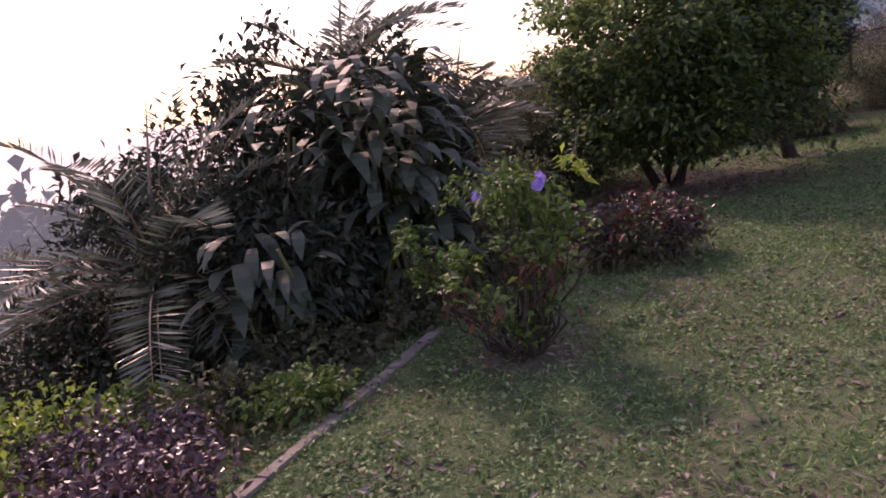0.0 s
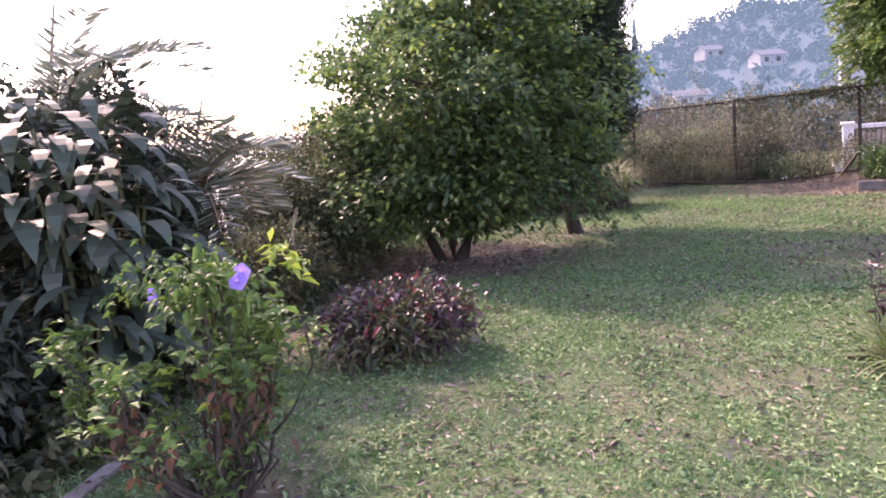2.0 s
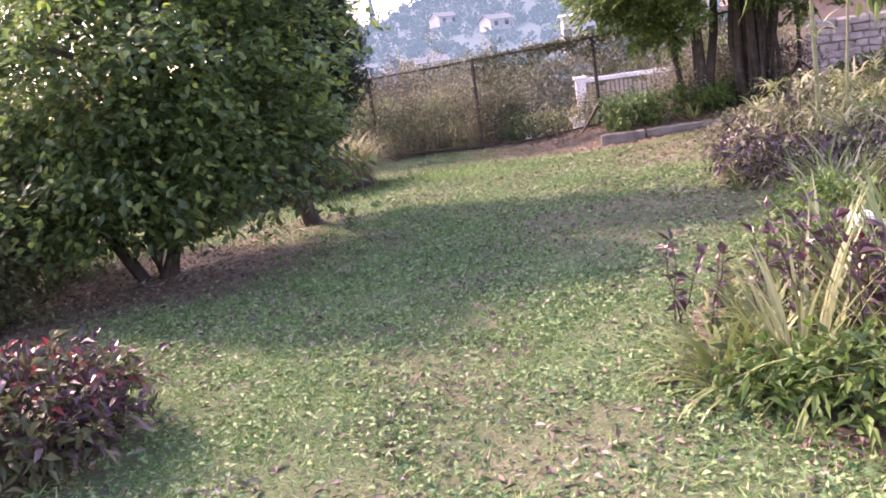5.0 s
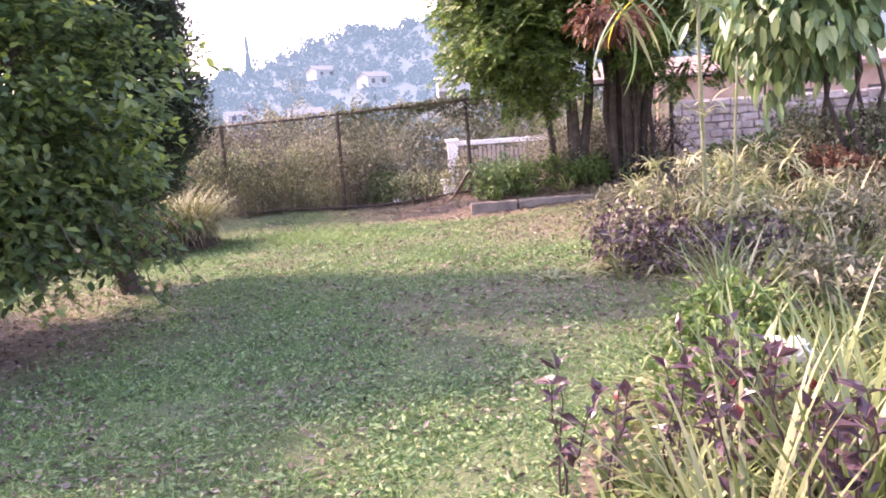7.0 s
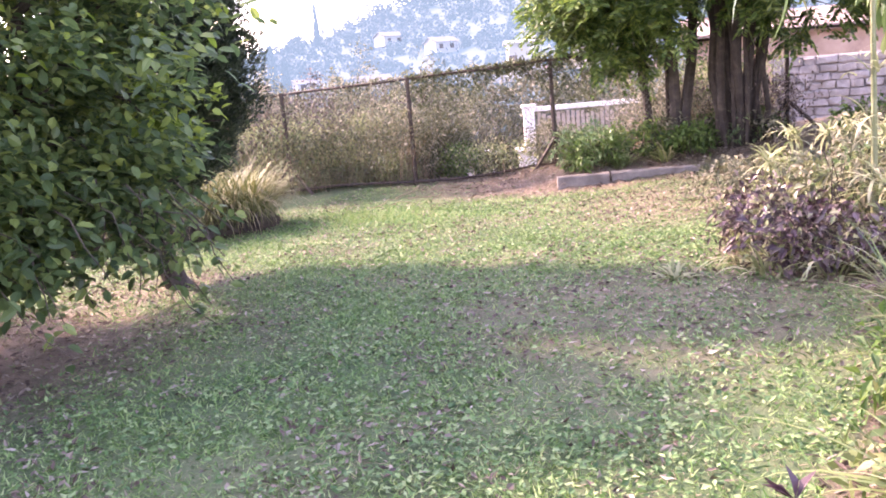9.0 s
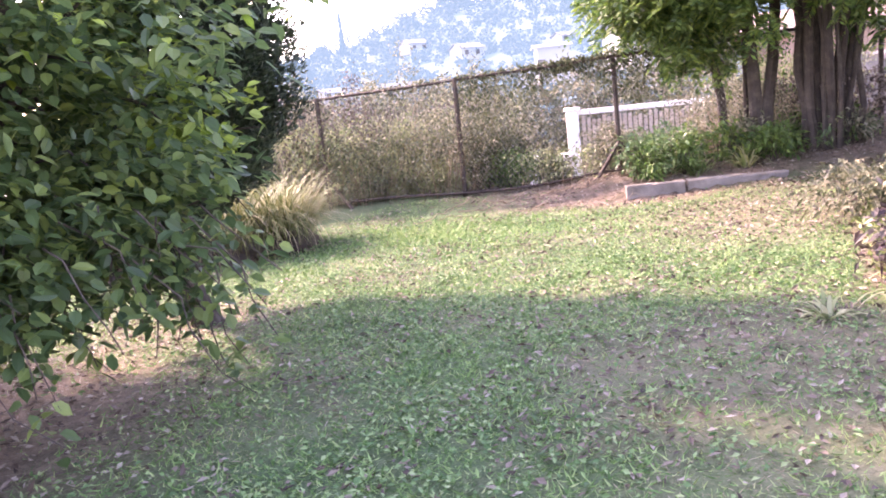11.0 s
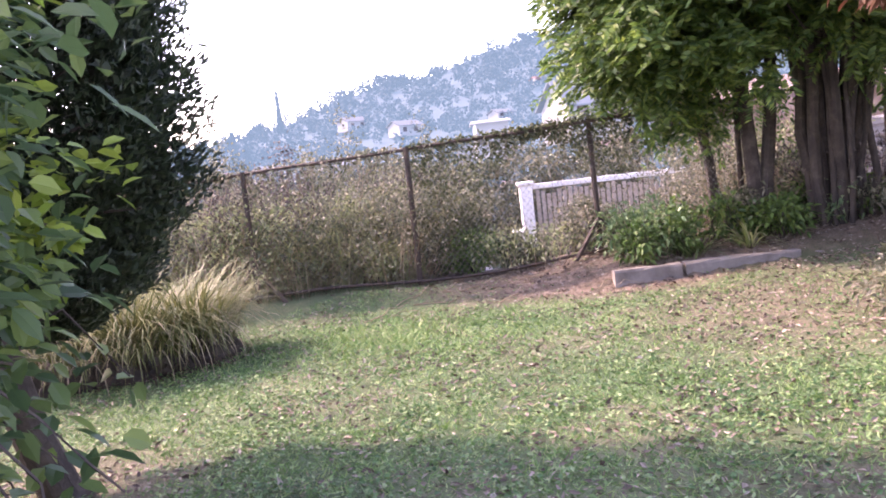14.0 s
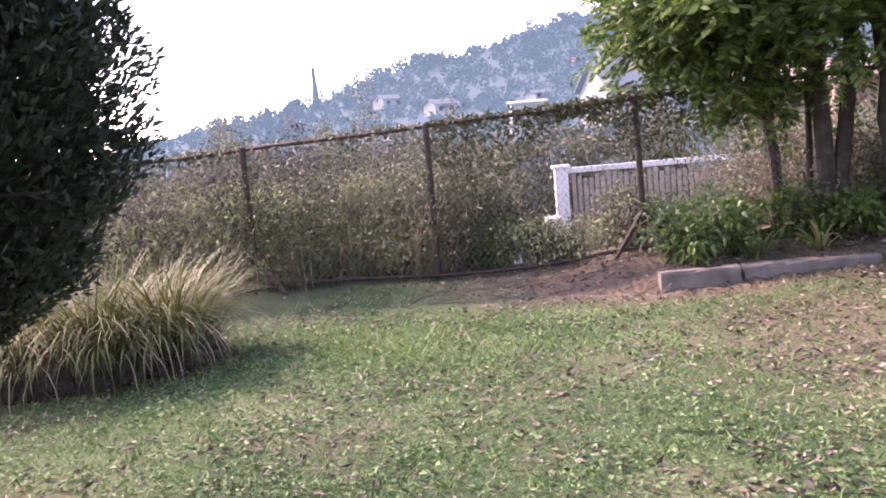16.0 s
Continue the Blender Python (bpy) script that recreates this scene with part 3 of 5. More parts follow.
# ---- dark conifer ----
def build_conifer():
    x, y = 5.58, 12.62
    t = thing("conifer_tree", "tall dark conifer with drooping sprays and leaning trunk", "tree", (x, y, gz(x, y)))
    top = np.array((5.75, 13.3, 7.6))
    foot = np.array((x, y, gz(x, y) - 0.1))
    knee = np.array((5.25, 12.55, 1.05))
    part("trunk", local(tube([foot, foot + (-0.06, 0, 0.15), foot + (-0.16, -0.02, 0.5), knee, (5.35, 12.85, 2.4), (5.6, 13.2, 4.5), top], [0.16, 0.115, 0.10, 0.092, 0.085, 0.06, 0.015], 12), t), "bark", t)
    br = []
    for i in range(90):
        h = rng.uniform(0.9, 7.2)
        root = np.array((5.3 + 0.05 * h, 12.7 + 0.07 * h, h))
        az = rng.uniform(0, 2 * math.pi)
        e = root + np.array((math.cos(az) * 0.8 + 0.25, math.sin(az) * 0.8, 0.2)) * (1.0 - 0.09 * h)
        br.append(limb(root, e, 0.022, 0.006, 0.04, 4, 4))
    part("limb_work", local(join(*br), t), "bark", t)

    def column(n, z0, z1):
        """Points in a dense uneven column of foliage, drawn in at its foot and top."""
        z = rng.uniform(z0, z1, n)
        R = np.interp(z, (0.5, 0.75, 1.1, 1.7, 4.0, 6.5, 8.2), (0.2, 0.56, 0.80, 0.95, 0.96, 0.72, 0.12))
        a = rng.uniform(0, 2 * math.pi, n)
        lump = 1 + 0.13 * np.sin(a * 3 + z * 2.3) + 0.10 * np.sin(a * 7 - z * 5.1) + 0.06 * np.sin(z * 11 + a)
        r = R * lump * np.sqrt(rng.uniform(0.25, 1.0, n))
        ax = np.interp(z, (0.6, 2.0, 8.0), (5.62, 5.72, 5.8))
        return np.stack((ax + r * np.cos(a), 13.0 + r * np.sin(a), z), 1), np.stack((np.cos(a), np.sin(a), np.full(n, 0.7)), 1)
    p, d = column(64000, 0.52, 8.1)
    part("crown", local(slips(p, d + rng.normal(size=p.shape) * 0.6, rng.uniform(0.05, 0.09, len(p)), 0.022), t), "conifer", t)
    p, d = column(38000, 0.75, 7.8)
    p = p * (0.8, 0.8, 1) + (5.7 * 0.2, 13.0 * 0.2, 0)
    part("inner_foliage", local(slips(p, d + rng.normal(size=p.shape) * 0.9, rng.uniform(0.08, 0.13, len(p)), 0.05), t), "conifer", t)["kind"] = "stuff"
    p, d = column(52000, 0.52, 3.6)
    part("low_sprays", local(slips(p, d + rng.normal(size=p.shape) * 0.6, rng.uniform(0.03, 0.06, len(p)), 0.015), t), "conifer", t)["kind"] = "stuff"


build_conifer()


# ---- a leafy bush, with stems and one or more sorts of leaf ----
def bush(name, label, x, y, rx, ry, h, sorts, L, W, stems=10, group="", clumps=60, base=None, category="bush"):
    z0 = gz(x, y) if base is None else base
    t = thing(name, label, category, (x, y, z0), group)
    gs = []
    for _ in range(stems):
        d = rng.normal(size=2)
        gs.append(limb((x + d[0] * rx * 0.08, y + d[1] * ry * 0.08, z0 - 0.05), (x + d[0] * rx * 0.4, y + d[1] * ry * 0.4, z0 + h * rng.uniform(0.55, 0.92)), 0.004 + 0.008 * h, 0.003, 0.05, 5, 5))
    part("branching", local(join(*gs), t), "bark", t)["kind"] = "stuff"
    for pname, mat, n, lo in sorts:
        p, o, _ = crown_points(n, (x, y, z0 + h * 0.52), (rx, ry, h * 0.5), clumps, (0.06 + rx * 0.05, 0.06 + ry * 0.05, 0.04 + 0.03 * h), 0.5)
        keep = (p[:, 2] > z0 + 0.03) & (p[:, 2] > z0 + h * lo)
        part(pname, local(crown_leaves(p[keep], o[keep] + (0, 0, 0.35), L, W, 0.25, 0.0), t), mat, t)["kind"] = "stuff"
    return t


# hedge mass behind the lawn
for hx, hy, hr, hh, hn in ((1.7, 12.9, 1.2, 2.3, 9000), (0.45, 11.4, 1.1, 2.2, 9000), (-0.7, 10.2, 1.2, 2.4, 8000), (1.3, 10.9, 0.8, 1.5, 5500), (2.6, 13.6, 1.2, 2.5, 7000), (0.9, 9.7, 0.6, 0.9, 3000), (-1.9, 11.8, 1.5, 2.6, 7000), (-1.2, 13.2, 1.5, 2.7, 6000), (0.4, 13.2, 1.4, 2.5, 7000), (1.6, 11.6, 0.9, 1.9, 5000)):
    bush("hedge_bush", "dense dark green overgrown hedge bush on shaded soil", hx, hy, hr, hr, hh, (("foliage", "hedge_leaf", int(hn * 1.35), 0.0),), 0.085, 0.036, 14, "overgrown hedge", 130)

# red-leaved bush on the lawn
bush("red_leaf_bush", "low rounded bush with dark purple and red glossy leaves", 1.75, 7.15, 0.55, 0.48, 0.52, (("purple_foliage", "purple", 1500, 0.2), ("green_foliage", "hedge_leaf", 1500, 0.0), ("red_foliage", "red", 430, 0.64)), 0.105, 0.038, 16, "", 70)


# ---- flowering shrub with bare stems, leaf rosettes and a violet flower ----
def build_shrub():
    x, y = 0.42, 4.95
    z0 = gz(x, y)
    t = thing("flowering_shrub", "leggy garden shrub with leaf rosettes, withered leaves and violet flower", "shrub", (x, y, z0))
    rose, dead, woods = [], [], []
    for i in range(36):
        az = rng.uniform(0, 2 * math.pi)
        r = rng.uniform(0.1, 0.50) + 0.22 * (math.cos(az) < -0.3)
        h = rng.uniform(0.45, 1.08) if r < 0.38 else rng.uniform(0.42, 0.85)
        e = np.array((x + r * math.cos(az) * 1.05, y + r * math.sin(az), z0 + h))
        s = np.array((x + 0.08 * math.cos(az), y + 0.07 * math.sin(az), z0 - 0.04))
        woods.append(limb(s, e, 0.011, 0.005, 0.05, 6, 5))
        rose.append(e)
        dead.append(s + (e - s) * rng.uniform(0.5, 0.9))
    for i, w in enumerate(woods):
        part("stem", local(w, t), "bark", t)
    def whorl(centres, n, L, W, mat, name, up=0.5, sp=0.03, label=""):
        for q in centres:
            c = np.repeat(np.array([q]), n, 0)
            d = rng.normal(size=(n, 3)) * (1, 1, 0.35) + (0, 0, up)
            part(name, local(leaves(c + rng.normal(size=c.shape) * sp, d, L * rng.uniform(0.6, 1.2, n), W, 0.2, 0.2), t), mat, t, label)["kind"] = "stuff"
    rose += [np.array((x + 0.03, y - 0.16, z0 + 0.2)), np.array((x - 0.12, y - 0.12, z0 + 0.26)), np.array((x + 0.15, y - 0.1, z0 + 0.3)), np.array((x - 0.02, y - 0.05, z0 + 0.14)), np.array((x + 0.1, y + 0.1, z0 + 0.35)), np.array((x - 0.2, y, z0 + 0.4))]
    whorl(rose, 34, 0.08, 0.036, "shrub_leaf", "leaf_rosette", 0.3, 0.045)
    whorl(rose[3:7] + [np.array((0.80, 4.75, 0.98)), np.array((0.86, 4.72, 0.93))], 20, 0.09, 0.035, "lime", "young_leaf_tuft", 0.6, 0.03, "bright lime young leaves")
    whorl(dead, 6, 0.085, 0.035, "dead", "withered_tuft", -0.8, 0.035, "curled brown withered leaves")
    # climbing foliage at the top
    p, o, _ = crown_points(650, (0.48, 5.02, 0.84), (0.34, 0.28, 0.17), 22, 0.05, 0.2)
    part("top_foliage", local(crown_leaves(p, o, 0.06, 0.03), t), "shrub_leaf", t)
    # trumpet flower: five joined petals round a throat
    n = 20
    fl = []
    for k, (rr, dz) in enumerate(((0.004, 0.02), (0.012, 0.005), (0.030, -0.004), (0.040, 0.0))):
        for a in range(n):
            w = 1 + 0.10 * math.cos(5 * 2 * math.pi * a / n) * (k == 3)
            fl.append((rr * w * math.cos(2 * math.pi * a / n), rr * w * math.sin(2 * math.pi * a / n), -dz))
    ff = [(k * n + a, k * n + (a + 1) % n, (k + 1) * n + (a + 1) % n, (k + 1) * n + a) for k in range(3) for a in range(n)]
    for p0, tip in (((0.60, 4.78, 0.89), (-0.1, -0.95, 0.25)), ((0.625, 4.80, 0.925), (0.5, -0.8, 0.3)), ((0.24, 4.84, 0.86), (-0.6, -0.6, 0.1))):
        m = Vector(tip).to_track_quat("Z", "Y").to_matrix().to_4x4()
        vv = np.array([tuple(m @ Vector(q) + Vector(p0)) for q in fl])
        part("flower", local((vv, np.array(ff)), t), "flower", t, "violet trumpet flower", True)
    # a dry tendril that loops above the leaves
    a = np.linspace(0, 1, 12)
    part("tendril", local(tube([(0.83 + 0.10 * s + 0.04 * math.sin(6 * s), 4.9, 0.98 + 0.2 * math.sin(math.pi * min(1, s * 1.3))) for s in a], [0.003] * 12, 4), t), "dry_stem", t)
    # dry twigs and fallen stalks round the foot
    tw = [limb((x + rng.normal(0, 0.06), y + rng.normal(0, 0.06), z0), (x + rng.normal(0, 0.2), y + rng.normal(0, 0.2), z0 + rng.uniform(0.2, 0.6)), 0.004, 0.002, 0.05, 4, 4) for _ in range(22)]
    for w in tw:
        part("dry_twig", local(w, t), "bark", t)


build_shrub()


# ---- strap-leaved plants ----
def strap_clump(name, label, x, y, n, L, W, mat, rise=(0.9, 1.5), bend=(0.4, 1.8), r=0.10, group="", z=None, category="plant", k=5, single=False):
    z0 = gz(x, y) if z is None else z
    t = thing(name, label, category, (x, y, z0), group)
    a = rng.uniform(0, 2 * math.pi, n)
    q = r * np.sqrt(rng.random(n))
    root = np.stack((q * np.cos(a), q * np.sin(a), np.full(n, -0.03)), 1)
    geo = straps(root, a + rng.normal(0, 0.5, n), rng.uniform(*rise, n), L * rng.uniform(0.55, 1.15, n), W * rng.uniform(0.7, 1.2, n), rng.uniform(*bend, n), k)
    if single:
        each("blade", geo, 2 * (k + 1), mat, t)
    else:
        part("foliage", geo, mat, t)["kind"] = "stuff"
    return t


def fountain_grass(x, y, n, L, r):
    z0 = gz(x, y)
    t = thing("ornamental_grass", "large overhanging clump of yellowing ornamental grass by the fence", "grass clump", (x, y, z0), "grass by the fence")
    bm = bmesh.new()
    bmesh.ops.create_icosphere(bm, subdivisions=3, radius=1)
    for v in bm.verts:
        q = 1 + 0.30 * noise.noise(v.co * 2.3 + Vector((x, y, 0))) + 0.16 * noise.noise(v.co * 7.0)
        v.co = Vector((v.co.x * r * 1.05 * q, v.co.y * r * q, v.co.z * 0.34 * q))
    part("root_mound", bm, "bark", t, "dark earthy root mound")
    for name, mat, share, rise, bend in (("green_foliage", "reed", 0.62, (1.0, 1.5), (0.8, 2.7)), ("dry_foliage", "dry_grass", 0.06, (0.8, 1.4), (2.0, 3.1))):
        m = int(n * share)
        a = rng.uniform(0, 2 * math.pi, m)
        q = r * np.sqrt(rng.random(m))
        root = np.stack((q * np.cos(a), q * np.sin(a), 0.14 + 0.20 * (1 - (q / r) ** 2)), 1)
        part(name, straps(root, a + rng.normal(0, 0.4, m), rng.uniform(*rise, m), L * rng.uniform(0.6, 1.15, m), 0.011, rng.uniform(*bend, m), 6), mat, t)["kind"] = "stuff"
    m = int(n * 0.35)
    a = rng.uniform(0, 2 * math.pi, m)
    root = np.stack((r * 0.9 * np.cos(a) * rng.random(m), r * 0.9 * np.sin(a) * rng.random(m), np.full(m, 0.0)), 1)
    part("dead_thatch", straps(root, a, rng.uniform(0.2, 1.2, m), 0.45, 0.014, rng.uniform(0.5, 2.4, m), 4), "thatch", t, "brown dead thatch underneath")


for gx, gy, gn, gl, gr in ((7.36, 15.42, 1200, 0.92, 0.42), (6.85, 15.45, 1000, 0.95, 0.42), (6.35, 15.7, 700, 0.9, 0.42), (7.55, 15.85, 300, 0.8, 0.28), (5.5, 16.0, 400, 0.8, 0.4)):
    fountain_grass(gx, gy, gn, gl, gr)


# ---- right-hand trees at the fence ----
def build_feathery_tree(x, y, c, radii, n, stems, label):
    t = thing("feathery_tree", label, "tree", (x, y, gz(x, y)), "trees at the fence")
    c = np.array(c)
    for dx, dy, r0, ex, ey, ez in stems:
        part("stem", local(limb((x + dx, y + dy, gz(x, y) - 0.1), (x + dx + ex, y + dy + ey, ez), r0, r0 * 0.6, 0.010, 7, 9), t), "bark", t)
    br = []
    for _ in range(60):
        d = unit(rng.normal(size=3) + (0, 0, 0.1))
        br.append(limb((x + rng.normal(0, 0.2), y + rng.normal(0, 0.2), c[2] - 0.5 + rng.normal(0, 0.4)), c + d * np.array(radii) * rng.uniform(0.6, 0.98), 0.03, 0.006, 0.05, 5, 5))
    part("limb_work", local(join(*br), t), "bark", t)
    # fronds: leaflets in two rows along a drooping stalk
    m = n // 22
    p, o, _ = crown_points(m, c, radii, 150, 0.16, 0.4)
    way = unit(o * (1, 1, 0.2) + rng.normal(size=(m, 3)) * 0.5 - (0, 0, 0.35))
    side = unit(np.cross(way, rng.normal(size=(m, 3)) * 0.3 + (0, 0, 1)))
    L = rng.uniform(0.22, 0.42, m)
    base, dirs = [], []
    for i in range(11):
        s = (i + 1) / 11
        for sg in (-1, 1):
            base.append(p + way * (L * s)[:, None] - np.array((0, 0, 1)) * (0.12 * s * s * L)[:, None])
            dirs.append(side * sg + way * 0.5 - np.array((0, 0, 0.2)))
    b, d = np.concatenate(base), np.concatenate(dirs)
    part("crown", local(slips(b, d, rng.uniform(0.08, 0.14, len(b)), 0.036), t), "feather", t)
    return t


def clump_stems(n):
    """Crowded stems of uneven girth that flare at the foot."""
    out = []
    for i in range(n):
        a, q = i * 2.4, math.sqrt((i + 0.5) / n)
        out.append((math.cos(a) * 0.34 * q, math.sin(a) * 0.34 * q, 0.035 + 0.022 * (i * 7 % 5) / 2, math.cos(a) * 0.22 + rng.normal(0, 0.1), math.sin(a) * 0.22 + rng.normal(0, 0.1), 3.2 + 0.2 * (i % 5)))
    return out


ft = build_feathery_tree(13.75, 13.33, (13.55, 13.2, 3.65), (2.1, 2.1, 2.0), 82000, ((0, 0, 0.10, -0.22, 0.1, 4.0), (0.07, -0.06, 0.09, 0.22, -0.2, 4.2)), "feathery-leaved tree with slim dark forked trunks behind the kerb")
ft2 = build_feathery_tree(14.35, 12.65, (14.9, 12.0, 4.0), (2.4, 2.2, 2.2), 74000, clump_stems(26), "tree with a clump of shaggy brown stems")
build_feathery_tree(13.92, 14.05, (12.95, 14.1, 2.85), (0.85, 0.9, 1.1), 26000, ((0, 0, 0.075, -0.35, 0.0, 2.8),), "slim feathery tree leaning over the fence rail")
pd, od, _ = crown_points(620, (11.35, 10.65, 2.42), (0.50, 0.46, 0.16), 26, 0.08, 0.2)
part("dead_spray", local(oval_leaves(pd, od + rng.normal(size=pd.shape) * 0.6 - (0, 0, 0.5), rng.uniform(0.09, 0.16, len(pd)), 0.055, 0.4), ft2), "dead", ft2, "withered red-brown branch")
part("dead_limb", local(limb((14.3, 12.6, 2.9), (11.2, 10.6, 2.45), 0.03, 0.01, 0.03, 6, 5), ft2), "bark", ft2)


# ---- kerb below the fence, of cracked concrete lengths ----
def build_kerb():
    t = thing("concrete_kerb", "low cracked grey concrete kerb at the lawn's edge", "kerb", (*fence_at(5, -1.15), gz(*fence_at(5, -1.2)) - 0.05))
    ang = math.atan2(FU[1], FU[0])
    for u0, u1, top, dv in ((-3.2, -1.9, -0.06, -0.30), (-1.87, -0.6, -0.12, -0.35), (-0.57, 0.9, -0.31, -0.42), (0.93, 1.9, -0.33, -0.40), (4.25, 5.02, -0.11, 0.0), (5.05, 6.35, -0.11, 0.02), (6.38, 7.6, -0.15, 0.02), (8.0, 9.6, -0.08, 0.0)):
        bm = bmesh.new()
        nx = max(3, int((u1 - u0) / 0.12))
        prof = [(-0.07, -0.30), (-0.07, 0.0), (-0.055, 0.02), (0.06, 0.02), (0.08, 0.0), (0.08, -0.30)]
        rows = []
        for i in range(nx + 1):
            u = u0 + (u1 - u0) * i / nx + (rng.normal(0, 0.02) if i in (0, nx) else 0)
            rows.append([bm.verts.new(Vector((*fence_at(u, -1.15 + dv + a + rng.normal(0, 0.004)), top + b + 0.03 * (u - 5) * 0.2 + rng.normal(0, 0.005))) - t.location) for a, b in prof])
        for r0, r1 in zip(rows, rows[1:]):
            for a in range(5):
                bm.faces.new((r0[a], r0[a + 1], r1[a + 1], r1[a]))
        bm.faces.new(rows[0][::-1])
        bm.faces.new(rows[-1])
        bmesh.ops.recalc_face_normals(bm, faces=bm.faces[:])
        part("kerb_block", bm, "concrete", t)


build_kerb()


# ---- edging strip on the left ----
def build_edging():
    t = thing("garden_edging", "narrow worn concrete edging strip half sunk in the grass", "edging", (*E0, gz(*E0)))
    s = -2.6
    while s < 2.1:
        L = rng.uniform(0.55, 0.8)
        c = E0 + EU * (s + L / 2)
        bm = box(0.10, L - 0.012, 0.14, 0.012, (0, 0, -0.115), 0.006)
        bmesh.ops.rotate(bm, verts=bm.verts, cent=(0, 0, 0), matrix=Matrix.Rotation(math.atan2(EU[1], EU[0]) - math.pi / 2, 3, "Z"))
        bmesh.ops.translate(bm, verts=bm.verts, vec=Vector((c[0], c[1], gz(*c) + 0.0)) - t.location)
        part("edging_slab", bm, "concrete", t)
        s += L


build_edging()


# ---- palms ----
def palm(x, y, label, trunk, fronds, L, z=None, leaflet=0.30):
    z0 = gz(x, y) if z is None else z
    t = thing("palm", label, "palm", (x, y, z0), "palms on the bank")
    part("trunk", tube([(0, 0, -0.1), (0.02, 0, trunk * 0.5), (0.0, 0, trunk)], [0.16, 0.14, 0.12], 10), "bark", t)
    part("spear_leaf", tube([(0, 0, trunk - 0.1), (0.05, 0, trunk + L * 0.4), (0.16, 0.03, trunk + L * 0.8)], [0.022, 0.016, 0.004], 6), "dry_stem", t, "unopened upright spear leaf")
    n = 60
    a = rng.uniform(0, 2 * math.pi, n)
    lb = part("fibre_sheath", straps(np.stack((0.11 * np.cos(a), 0.11 * np.sin(a), rng.uniform(0, trunk, n)), 1), a, 1.2, 0.22, 0.06, 0.5, 3), "dead", t, "brown fibrous old leaf bases")
    lb["kind"] = "stuff"
    for i in range(fronds):
        az = 2 * math.pi * i / fronds * 2.4 + rng.normal(0, 0.3)
        rise = rng.uniform(0.1, 1.35)
        bend = rng.uniform(0.7, 1.5)
        LL = L * rng.uniform(0.75, 1.1)
        p, pts = np.array((0, 0, trunk)), []
        K = 22
        for k in range(K + 1):
            el = rise - bend * (k / K) ** 1.3
            pts.append(p.copy())
            p = p + np.array((math.cos(az) * math.cos(el), math.sin(az) * math.cos(el), math.sin(el))) * LL / K
        pts = np.array(pts)
        tang = unit(np.gradient(pts, axis=0))
        side = unit(np.cross(tang, (0, 0, 1.0)))
        nor = np.cross(side, tang)
        b, d, ln = [], [], []
        for s in np.linspace(0.14, 1.0, 38):
            f = s * K
            j = min(int(f), K - 1)
            q = pts[j] + (pts[j + 1] - pts[j]) * (f - j)
            for sg in (-1, 1):
                b.append(q)
                d.append(side[j] * sg + tang[j] * 0.75 + nor[j] * 0.25 + rng.normal(size=3) * 0.08)
                ln.append(leaflet * (0.45 + math.sin(math.pi * min(1, s * 0.85 + 0.1)) * 0.7))
        fr = part("frond", slips(b, d, np.array(ln), 0.022), "palm", t)
        part("midrib", tube(pts[::3], list(np.linspace(0.014, 0.003, len(pts[::3]))), 4), "dry_stem", fr)
    return t


palm(-2.3, 6.6, "feather palm with grey-green fronds growing up from the bank", 1.4, 26, 1.85, z=gz(-2.3, 6.6) - 0.1)
palm(-0.75, 8.5, "feather palm with brown leaf bases behind dark foliage", 2.3, 24, 1.6)
palm(0.32, 8.3, "small feather palm with browned fronds beside the hedge", 1.45, 20, 1.1)
palm(-3.3, 7.6, "feather palm lower down the bank", 1.2, 14, 1.9)


# ---- big dark plant with drooping paddle leaves ----
def build_paddle_plant(x, y, h, n, spread):
    z0 = gz(x, y)
    t = thing("paddle_leaf_plant", "tall dark glossy plant with large drooping paddle leaves", "plant", (x, y, z0), "dark paddle-leaf plants")
    for _ in range(7):
        e = (rng.normal(0, spread * 0.35), rng.normal(0, spread * 0.3), h * rng.uniform(0.6, 0.95))
        part("cane", limb((rng.normal(0, 0.1), rng.normal(0, 0.1), -0.1), e, 0.022, 0.012, 0.03, 6, 6), "stem", t)
    a = rng.uniform(0, 2 * math.pi, n)
    q = spread * np.sqrt(rng.random(n)) * 0.75
    root = np.stack((q * np.cos(a), q * np.sin(a), h * (0.12 + 0.85 * rng.random(n) ** 0.8)), 1)
    each("leaf", straps(root, a + rng.normal(0, 0.6, n), rng.uniform(-0.3, 0.9, n), rng.uniform(0.28, 0.46, n), rng.uniform(0.085, 0.14, n), rng.uniform(0.9, 2.0, n), 5), 12, "dark_strap", t)


build_paddle_plant(-0.42, 6.75, 2.2, 300, 0.72)
build_paddle_plant(-0.15, 7.0, 1.9, 160, 0.6)
build_paddle_plant(-1.15, 6.9, 2.2, 200, 0.7)
build_paddle_plant(-1.3, 5.85, 1.2, 110, 0.5)
# dense dark growth that fills the bank between the palms
for hx, hy, hr, hh, hn in ((-1.3, 7.7, 0.9, 2.9, 7500), (-2.3, 7.3, 1.0, 2.6, 7500), (-0.35, 7.9, 0.7, 2.3, 5500), (-1.6, 6.25, 0.6, 1.7, 4500), (-3.4, 7.4, 0.8, 1.6, 4500), (-1.2, 6.3, 0.6, 1.4, 3800), (-4.2, 8.2, 1.2, 2.0, 5000), (-0.9, 8.9, 0.8, 2.7, 6000), (-1.6, 9.6, 1.0, 2.6, 5000)):
    bush("dark_thicket", "dense dark thicket of leafy stems on the bank", hx, hy, hr, hr, hh, (("foliage", "thicket", hn, 0.0),), 0.13, 0.05, 14, "bank thicket", 110)


